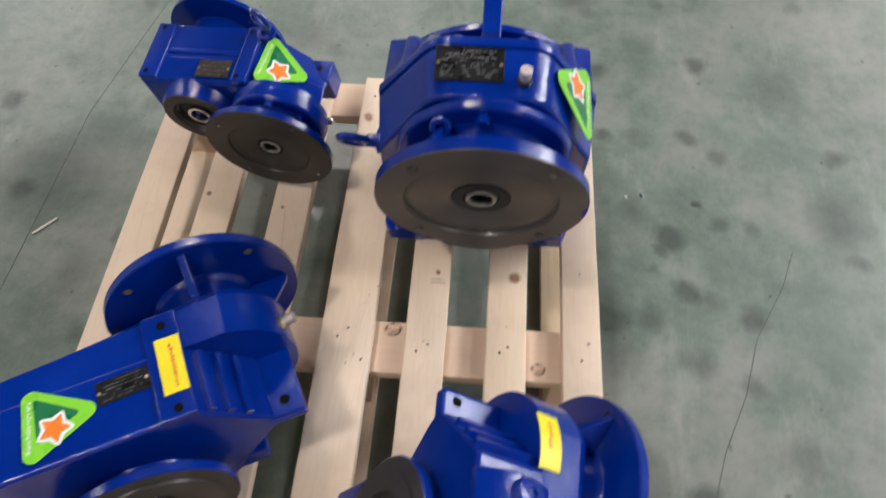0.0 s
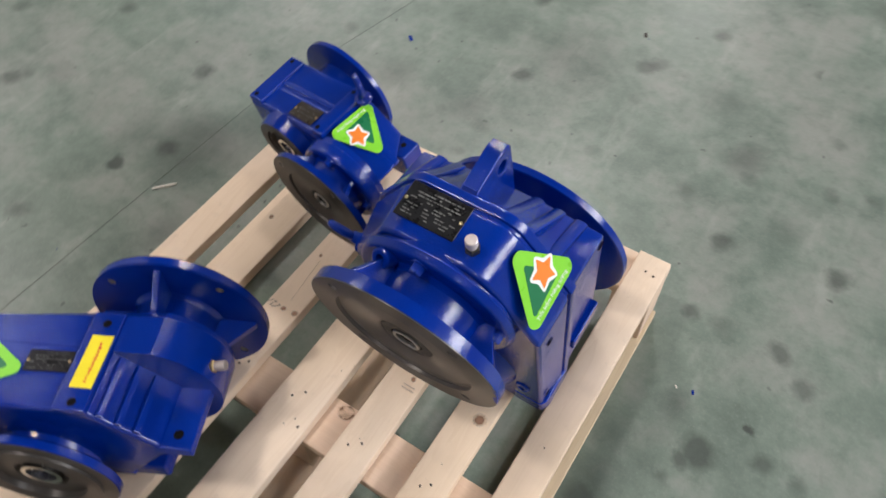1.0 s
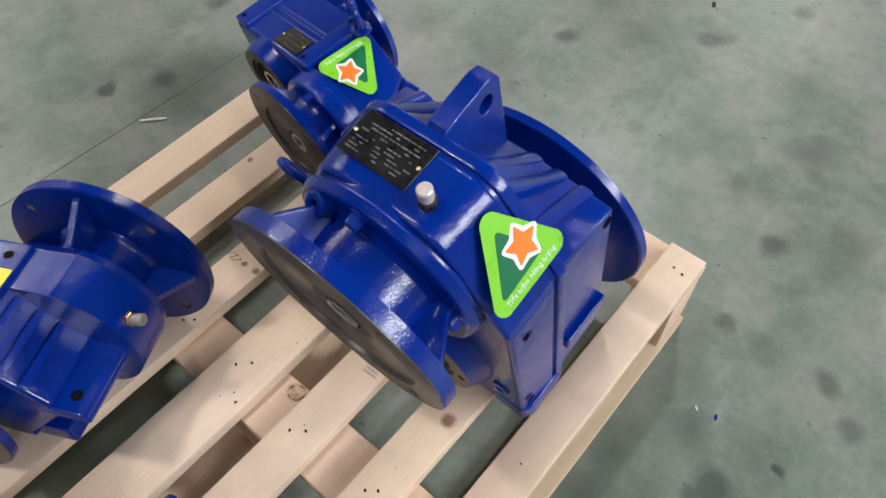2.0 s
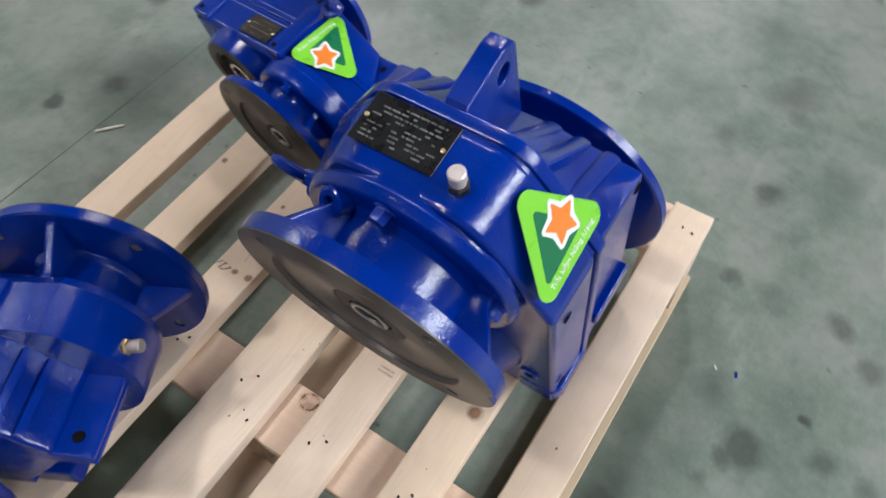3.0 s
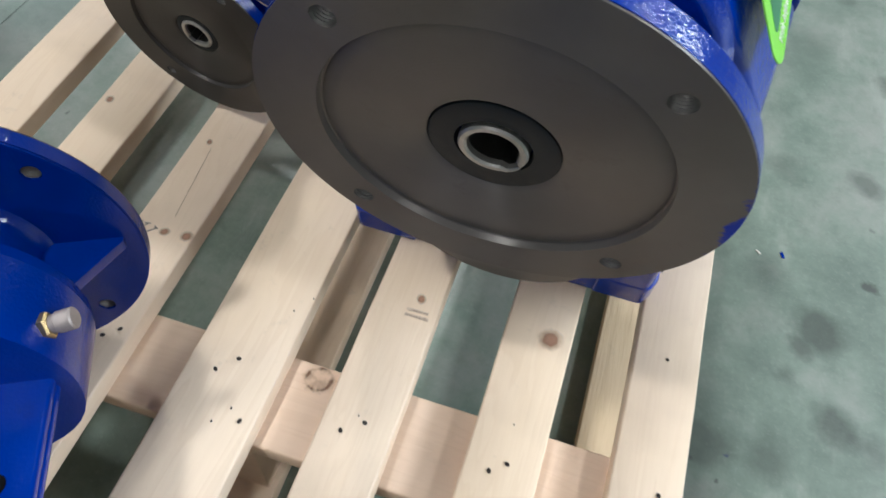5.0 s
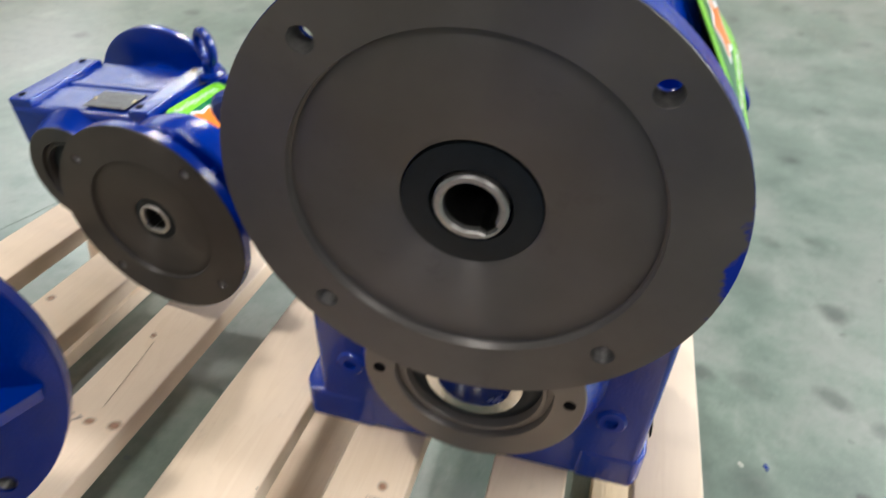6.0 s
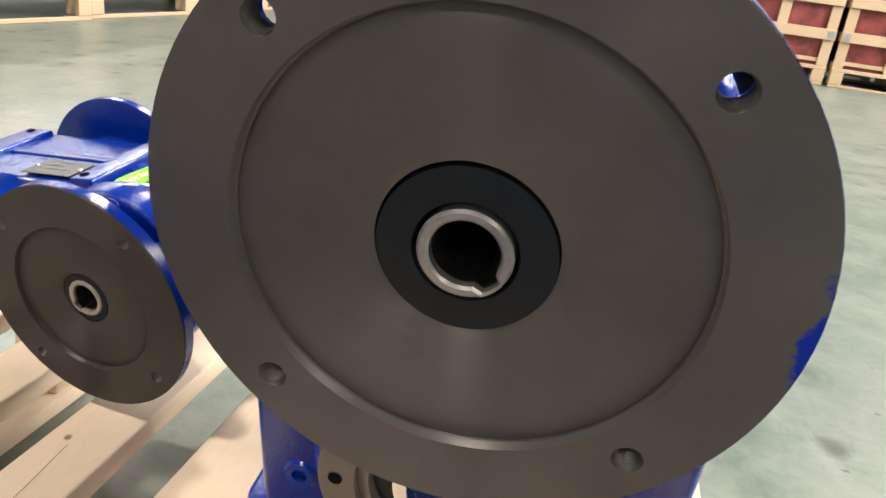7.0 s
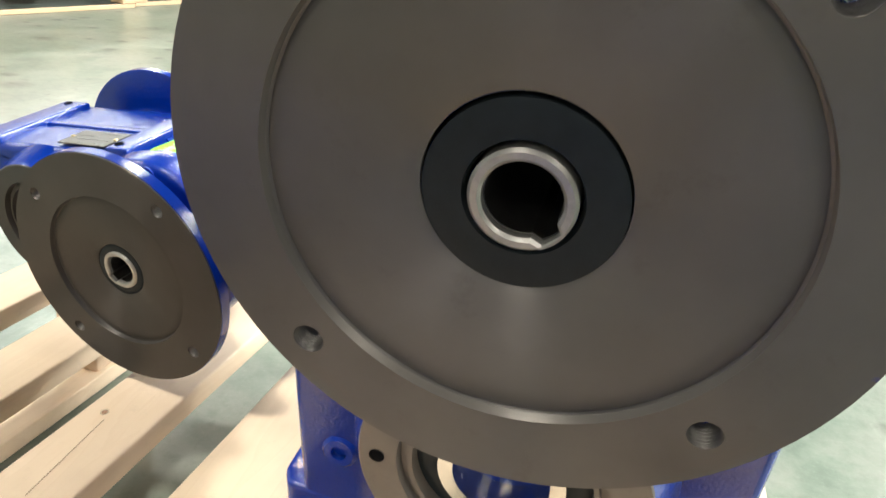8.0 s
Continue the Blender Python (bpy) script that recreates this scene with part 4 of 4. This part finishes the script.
energy_sticker(big, Vector((0.0725, 0.1245, 0.0893)) + OFF, Vector((0.1205, 0.1810, 0.0207)) + OFF, Vector((0.1232, 0.0730, 0.0168)) + OFF)
lug_profile = [(0.156, 0.097), (0.163, 0.1045), (0.211, 0.1115), (0.219, 0.1115), (0.229, 0.1085), (0.2335, 0.1020), (0.2375, -0.010), (0.156, 0.050)]
lug_side = bmesh.new()
hole = [(0.2125 + 0.0088 * math.cos(2 * math.pi * n / 20), 0.0855 + 0.0098 * math.sin(2 * math.pi * n / 20)) for n in range(20)]
plate(lug_side, lug_profile, [hole], -0.010, 0.0115)
bmesh.ops.transform(lug_side, matrix=Matrix(((0, 1, 0, 0), (1, 0, 0, 0), (0, 0, 1, 0), (0, 0, 0, 1))), verts=lug_side.verts)
bmesh.ops.recalc_face_normals(lug_side, faces=lug_side.faces)
bmesh.ops.bevel(lug_side, geom=[e for e in lug_side.edges if e.is_manifold and e.calc_face_angle(0) > radians(60)], offset=0.0022, segments=3, affect="EDGES", profile=0.5)
part("lifting_lug", lug_side, BLUE, big, "thick cast lifting lug with a round hole")
eye_bolt(big, (-0.130, 0.098, -0.034), (-1, 0, 0), 0.027, (0.1, 1, 0.35))
for sx in (-1, 1):
    wide = 0.137 if sx > 0 else 0.148
    plan = [(sx * 0.084, 0.0865), (sx * (wide - 0.007), 0.0865), (sx * wide, 0.0985), (sx * wide, 0.156), (sx * 0.084, 0.156)]
    foot = extrude_flat(bmesh.new(), plan, Matrix.Translation((0, 0, -0.3190)), 0.036)
    bmesh.ops.bevel(foot, geom=[e for e in foot.edges if e.is_manifold and e.calc_face_angle(0) > radians(25)], offset=0.004, segments=3, affect="EDGES", profile=0.5)
    part("foot", foot, BLUE, big)
    boss = turned(bmesh.new(), [(0, 0.012), (0.010, 0.0115), (0.012, 0.0095), (0.012, 0.0050), (0.004, 0.0045), (0.004, 0)], (sx * 0.102, 0.0945, -0.238), (0, -1, 0.1), 24)
    part("bolt_boss", boss, BLUE, big)
    lo, hi = sorted((sx * 0.126, sx * 0.1395))
    part("foot_ledge", block(bmesh.new(), (lo, 0.166, -0.226), (hi, 0.238, -0.200), 0.003, 3), BLUE, big)
part("lug_boss", turned(bmesh.new(), [(0, 0), (0, 0.0145), (0.017, 0.0125), (0.0185, 0.0105), (0.0185, 0.0055), (0.010, 0.005), (0.010, 0)], (-0.0475, 0.066, 0.066), (-0.12, -0.72, 0.62), 24), BLUE, big)

# small unit lying on its side behind
ux = Vector((0.984, -0.136, 0.118)).normalized()
uz = Vector((-0.143, -0.133, 0.98))
uz = (uz - ux * uz.dot(ux)).normalized()
uy = uz.cross(ux)
SM = Matrix.Translation((-0.5236, 0.1411, 0.2834)) @ Matrix((ux, uy, uz)).transposed().to_4x4()
lie = Matrix.Rotation(radians(90), 4, "Y")
UP = lie.inverted()


def from_view(p):
    return UP @ Vector(p)


small = gearbox("gear_unit", SM @ lie, R=0.100, spigot=0.0652, bore=0.0120, seal=0.0215, W=0.068, T=0.060, si=0.0655, sd=0.097, cd=0.140, B=0.083, ft=0.012,
                rn=0.052, ring=0.076, va=0.045, vh=0.072, vs=0.128, vr=0.184, hub_r=0.058, hub_v=0.050, out_r=0.100, out_v=0.222, out_neck=0.060, hole_r=0.0052, joint=1.004, out_face=IRON,
                rear_top=(0.002, 0.020), rear_shoulder=-0.046, rear_w=0.99, rear_b=0.98, webs=(35, 125, 215, 305), bolts=(80, 170, 260, 350), ribs=(), out_bore=0.33, cut=0.050, cut_up=0.004, boss_holes=())
tagged(small, "small glossy blue gear unit lying on its side on the pallet", "gear unit", "gear units on the pallet")
energy_sticker(small, from_view((0.0425, 0.1275, 0.0165)), from_view((-0.0305, 0.0815, 0.0655)), from_view((-0.0250, 0.1745, 0.0620)))
nameplate(small, UP @ pose(-0.098, 0.098, 0.0684), 0.056, 0.033, PLATE_BROWN, 4)
for u0, u1 in ((-0.222, -0.190), (-0.062, -0.036)):
    part("raised_band", block(bmesh.new(), (u0, 0.074, 0.060), (u1, 0.182, 0.0725), 0.003, 2, UP), BLUE, small)
    for v in (0.084, 0.172):
        part("tapped_hole", turned(bmesh.new(), [(0, 0), (0, 0.0042), (0.0004, 0.0042)], from_view(((u0 + u1) / 2 - 0.004, v, 0.0727)), from_view((0, 0, 1)), 14), HOLE, small)
part("shoulder", block(bmesh.new(), (0.005, 0.146, -0.060), (0.056, 0.188, -0.008), 0.004, 3, UP), BLUE, small)
part("tapped_hole", turned(bmesh.new(), [(0, 0), (0, 0.005), (0.0004, 0.005)], from_view((0.036, 0.170, -0.0078)), from_view((0, 0, 1)), 14), HOLE, small)
eye_bolt(small, from_view((-0.030, 0.171, 0.068)), from_view((0.05, 0, 1)), 0.0245, from_view((0.55, 1, 0)))
plug(small, from_view((0.066, 0.070, -0.010)), from_view((1, -0.1, 0.0)), 0.012, BRASS, STEEL)

# medium unit lying with its motor flange pointing away
a, p = radians(27), radians(-3.0)
vy = Vector((-math.sin(a) * math.cos(p), math.cos(a) * math.cos(p), math.sin(p)))
vx = Vector((math.cos(a), math.sin(a), 0))
LF = Matrix.Translation((-0.555, -0.130, 0.297)) @ Matrix((vx, vy, vx.cross(vy))).transposed().to_4x4()
back = Matrix(((0, 0, 1, 0), (0, -1, 0, 0), (1, 0, 0, 0), (0, 0, 0, 1)))
BK = back.inverted()


def from_lf(p):
    return BK @ Vector(p)


def lying_unit(m, s, label, ox=-0.045, cd=0.125, covers=True, B=0.160, webs=(0, 90, 180, 270), soft=0.012):
    """The medium pattern of unit with a round drum behind its flange; s scales it."""
    g = gearbox("gear_unit", m, R=0.125 * s, spigot=0.0905 * s, bore=0.014 * s, seal=0.035 * s, W=0.092 * s, T=0.042 * s, si=0.080 * s, sd=0.070 * s, cd=cd * s, B=B * s, ox=ox * s, ft=0.014 * s,
                rn=0.058 * s, ring=0.086 * s, va=0.062 * s, vh=0.082 * s, vs=0.128 * s, vr=0.214 * s, hub_r=0.060 * s, hub_v=0.060 * s, out_r=0.102 * s, out_v=0.246 * s, out_neck=0.066 * s,
                hole_r=0.0066 * s, drum=0.094 * s, joint=1.0, ribs=(0.34, 0.58, 0.82), rib_h=0.0075, rib_w=0.0052, webs=webs, rib_sides=(1,) if covers else (-1,), soft=soft)
    # corner plate with a bolt hole at the foot of the ribbed slope
    for sx in (1, -1):
        x0, x1 = sorted((0.0, sx * 0.0085 * s))
        pl = part("shoulder", block(bmesh.new(), (x0, 0.120 * s, 0.020 * s), (x1, 0.2145 * s, (0.082 if covers else 0.0745) * s), (0.0030 if covers else 0.0060) * s, 4), BLUE, g)
        part("tapped_hole", turned(bmesh.new(), [(0, 0), (0, 0.0064 * s), (0.0005, 0.0066 * s)], (sx * 0.0087 * s, 0.194 * s, 0.060 * s), (sx, 0, 0), 16), HOLE, pl)
        if not covers:
            continue
        band = part("raised_band", block(bmesh.new(), (min(sx * 0.080 * s, sx * 0.0955 * s), 0.074 * s, -0.066 * s), (max(sx * 0.080 * s, sx * 0.0955 * s), 0.214 * s, -0.024 * s), 0.003 * s, 2), BLUE, g)
        for v in (0.092, 0.203):
            part("tapped_hole", turned(bmesh.new(), [(0, 0), (0, 0.0055 * s), (0.0005, 0.0055 * s)], (sx * 0.0957 * s, v * s, -0.043 * s), (sx, 0, 0), 16), HOLE, band)
    if covers:
        part("foot", block(bmesh.new(), (-0.112 * s, 0.150 * s, -0.06 * s), (-0.080 * s, 0.205 * s, 0.018 * s), 0.005 * s, 3), BLUE, g)
    return tagged(g, label, "gear unit", "gear units on the pallet")


medium = lying_unit(LF @ back, 1.0, "medium glossy blue gear unit lying across pallet slats, flange away")
yellow_sticker(medium, BK @ pose(-0.0405, -0.147, 0.0958, 0, 0, 0), 0.028, 0.074)
nameplate(medium, BK @ pose(-0.0960, -0.150, 0.0922, 0, 0, 2), 0.058, 0.030, PLATE_BLACK, 6)
energy_sticker(medium, from_lf((-0.122, -0.158, 0.0925)), from_lf((-0.205, -0.213, 0.0925)), from_lf((-0.200, -0.114, 0.0925)))
plug(medium, from_lf((0.082, -0.108, 0.036)), from_lf((1, 0.05, 0.25)), 0.0142, BRASS_DULL, CAP_GREY)
part("core_boss", turned(bmesh.new(), [(0, 0), (0, 0.019), (0.034, 0.018), (0.038, 0.014), (0.038, 0)], from_lf((-0.133, -0.0915, 0.042)), from_lf((0, 0, 1)), 28), BLUE, medium)

# near unit tipped over its motor flange
RF = pose(-0.057, -0.352, 0.273) @ Matrix.Rotation(radians(-93.1), 4, "Z") @ Matrix.Rotation(radians(-33.2), 4, "X") @ Matrix.Rotation(radians(-3.8), 4, "Y")
flip = Matrix(((0, 0, -1, 0), (0, -1, 0, 0), (-1, 0, 0, 0), (0, 0, 0, 1)))
near = lying_unit(RF @ flip, 0.938, "blue gear unit tipped on its flange near the pallet front", 0.051, 0.110, False, 0.125, (50, 140, 230, 320), 0.035)
bm = bmesh.new()
R_DRUM, A0, A1, Y0, Y1 = 0.0895, 2.69, 3.40, 0.0995, 0.1270
rows = [[bm.verts.new((r * math.cos(A0 + (A1 - A0) * n / 12), y, r * math.sin(A0 + (A1 - A0) * n / 12))) for y, r in ((Y0, R_DRUM), (Y0, R_DRUM + 0.0006), (Y1, R_DRUM + 0.0006), (Y1, R_DRUM))] for n in range(13)]
for p0, p1 in zip(rows, rows[1:]):
    for n in range(4):
        bm.faces.new((p0[n], p0[(n + 1) % 4], p1[(n + 1) % 4], p1[n]))
for r in (rows[0], rows[-1]):
    bm.faces.new(r)
bmesh.ops.recalc_face_normals(bm, faces=bm.faces)
label = part("warning_sticker", bm, YELLOW, near, "yellow paper sticker with red print")
bm = bmesh.new()
ym, rng = (Y0 + Y1) / 2, random.Random(4)
for n in range(9):
    a0 = A0 + (A1 - A0) * (0.18 + 0.055 * n)
    y = ym + rng.uniform(-0.0012, 0.0012)
    block(bm, (-0.0008, y - 0.0022, 0), (0.0008, y + 0.0022, 0.0003), 0, 2, Matrix.Rotation(-a0, 4, "Y") @ Matrix.Translation((R_DRUM + 0.0006, 0, 0)) @ Matrix.Rotation(radians(90), 4, "Y"))
part("print", bm, RED, label)
# bulged side cover with a round cast boss
arc = [(-0.0850 - 0.0135 * math.sin(math.pi * n / 14), 0.1120 + 0.0900 * n / 14) for n in range(15)] + [(-0.070, 0.200), (-0.070, 0.114)]
cover = extrude_flat(bmesh.new(), arc, Matrix.Translation((0, 0, -0.190)), 0.150)
bmesh.ops.bevel(cover, geom=[e for e in cover.edges if e.is_manifold and abs(e.verts[0].co.z - e.verts[1].co.z) < 1e-6 and e.calc_face_angle(0) > radians(60)], offset=0.004, segments=3, affect="EDGES", profile=0.5)
cover = part("side_cover", cover, BLUE, near, "", 40)
part("cast_boss", turned(bmesh.new(), [(-0.006, 0), (-0.006, 0.0200), (0.004, 0.0185), (0.0085, 0.0160), (0.0100, 0.0130), (0.0100, 0.0060), (0.0070, 0.0050), (0.0070, 0)], (-0.0975, 0.150, -0.062), (-1, 0, 0.15), 28), BLUE, cover)
for z in (-0.02, -0.17):
    reach = (0.1879 - 0.0548 * (z + 0.02)) / 0.835
    part("foot", block(bmesh.new(), (0.060, 0.165, z - 0.02), (reach, 0.205, z + 0.02), 0.004, 2), BLUE, near)

# ---- loose things on the floor ----
bm = turned(bmesh.new(), [(0, 0), (0.001, 0.0022), (0.025, 0.0026), (0.052, 0.0020), (0.0535, 0)], (0, 0, 0), (0.036, 0.040, 0), 10)
stick = finish("splinter", bm, STICK)
stick.location = (-1.039, 0.139, 0.0026)
tagged(stick, "thin pale wood splinter lying on the floor", "splinter")
for x, y, w, mat, words in [(0.126, 0.313, 0.0045, BLUE, "tiny chip of blue paint on the floor"), (0.097, 0.308, 0.0035, STICK, "tiny pale wood chip on the floor"), (-0.85, 0.857, 0.010, BLUE, "small blue paint chip on the floor"), (-0.347, 1.183, 0.009, NAIL, "small dark chip of metal on the floor")]:
    chip = block(bmesh.new(), (-w * 0.5, -w, 0), (w * 0.4, w, 0.0012), 0.0004, 1)
    for v in chip.verts:
        v.co.x += 0.4 * w * math.sin(v.co.y / w * 2 + x * 40)
    chip = finish("chip", chip, mat)
    chip.location, chip.rotation_euler = (x, y, 0.0), (0, 0, 0.5)
    tagged(chip, words, "chip")
bm = bmesh.new()
pts = [(-0.90, 1.15), (-0.976, 0.773), (-1.035, 0.458), (-1.053, 0.009), (-1.07, -0.5)]
for (x0, y0), (x1, y1) in zip(pts, pts[1:]):
    d = Vector((x1 - x0, y1 - y0, 0))
    block(bm, (-0.0005, 0, 0), (0.0005, d.length, 0.0004), 0, 2, Matrix.Translation((x0, y0, 0.0002)) @ Vector(d).to_track_quat("Y", "Z").to_matrix().to_4x4())
for (x0, y0), (x1, y1) in zip([(0.40, 0.20), (0.368, 0.12), (0.306, 0.013), (0.272, -0.094), (0.225, -0.193)], [(0.368, 0.12), (0.306, 0.013), (0.272, -0.094), (0.225, -0.193), (0.19, -0.30)]):
    d = Vector((x1 - x0, y1 - y0, 0))
    block(bm, (-0.0004, 0, 0), (0.0004, d.length, 0.0004), 0, 2, Matrix.Translation((x0, y0, 0.0002)) @ Vector(d).to_track_quat("Y", "Z").to_matrix().to_4x4())
tagged(finish("floor_joint", bm, JOINT), "fine dark crack across the painted floor", "crack", kind="structure")


# ---- crates in the distance ----
def crate(m, w, d, h, goods):
    """A slatted pine crate on two bearer blocks."""
    e = empty("crate", m)
    part("wrapped_load", block(bmesh.new(), (-w / 2 + 0.06, -d / 2 + 0.06, 0.15), (w / 2 - 0.06, d / 2 - 0.06, h - 0.06), 0.03, 2), goods, e)
    for y in (-d / 2, d / 2 - 0.02):
        for z in (0.0, 0.135, 0.40, 0.70, h - 0.09):
            hh = 0.025 if z < 0.1 else 0.035 if z < 0.2 else 0.095
            part("rail", block(bmesh.new(), (-w / 2, y, z + 0.001), (w / 2, y + 0.022, z + hh), 0.003, 1), CRATE_WOOD, e)
        for n in range(3):
            x = -w / 2 + 0.045 + (w - 0.09) * n / 2
            part("slat", block(bmesh.new(), (x - 0.045, y + 0.023, 0.171), (x + 0.045, y + 0.040, h), 0.003, 1), CRATE_WOOD, e)
        part("batten", block(bmesh.new(), (-w / 2 + 0.09, y + 0.041, 0.20), (w / 2 - 0.09, y + 0.055, 0.235), 0.002, 1), CRATE_WOOD, e)
        for x in (-w / 2 + 0.055, w / 2 - 0.055):
            part("bearer_block", block(bmesh.new(), (x - 0.055, y - 0.002, 0.027), (x + 0.055, y + 0.09 if y < 0 else y + 0.018, 0.135), 0.003, 1), CRATE_WOOD, e)
    for x in (-w / 2, w / 2 - 0.022):
        for z in (0.135, 0.40, 0.70, h - 0.09):
            part("rail", block(bmesh.new(), (x, -d / 2 + 0.024, z), (x + 0.022, d / 2 - 0.024, z + 0.085), 0.003, 1), CRATE_WOOD, e)
    for x in (-w / 2 + 0.045, w / 2 - 0.04):
        part("hinge", block(bmesh.new(), (x - 0.028, -d / 2 - 0.004, 0.415), (x + 0.028, -d / 2 - 0.0005, 0.475), 0.001, 1), GALV, e)
    part("lid", block(bmesh.new(), (-w / 2, -d / 2, h + 0.001), (w / 2, d / 2, h + 0.02), 0.003, 1), CRATE_WOOD, e)
    return tagged(e, "slatted pine crate with dark red wrapped goods inside", "crate", "crates across the hall")


for n, (x, y) in enumerate([(1.36, 7.84), (2.37, 7.80), (3.38, 7.76), (4.39, 7.72), (0.26, 8.94), (-0.75, 9.0), (1.36, 8.94), (2.37, 8.90), (3.38, 8.86)]):
    at = pose(x, y, 0, 0, 0, -2)
    if n == 0:
        first = crate(at, 0.96, 1.05, 1.17, CRATE_RED)
    else:
        copy_thing(first, at)
side = crate(pose(-3.65, 3.2, 0, 0, 0, 88), 1.1, 0.9, 0.9, CRATE_DARK)
tagged(side, "open slatted pine crate with dark contents", "crate", "crates along the side")
for y in (4.35, 5.5, 6.65, 2.0):
    copy_thing(side, pose(-3.65, y, 0, 0, 0, 88))
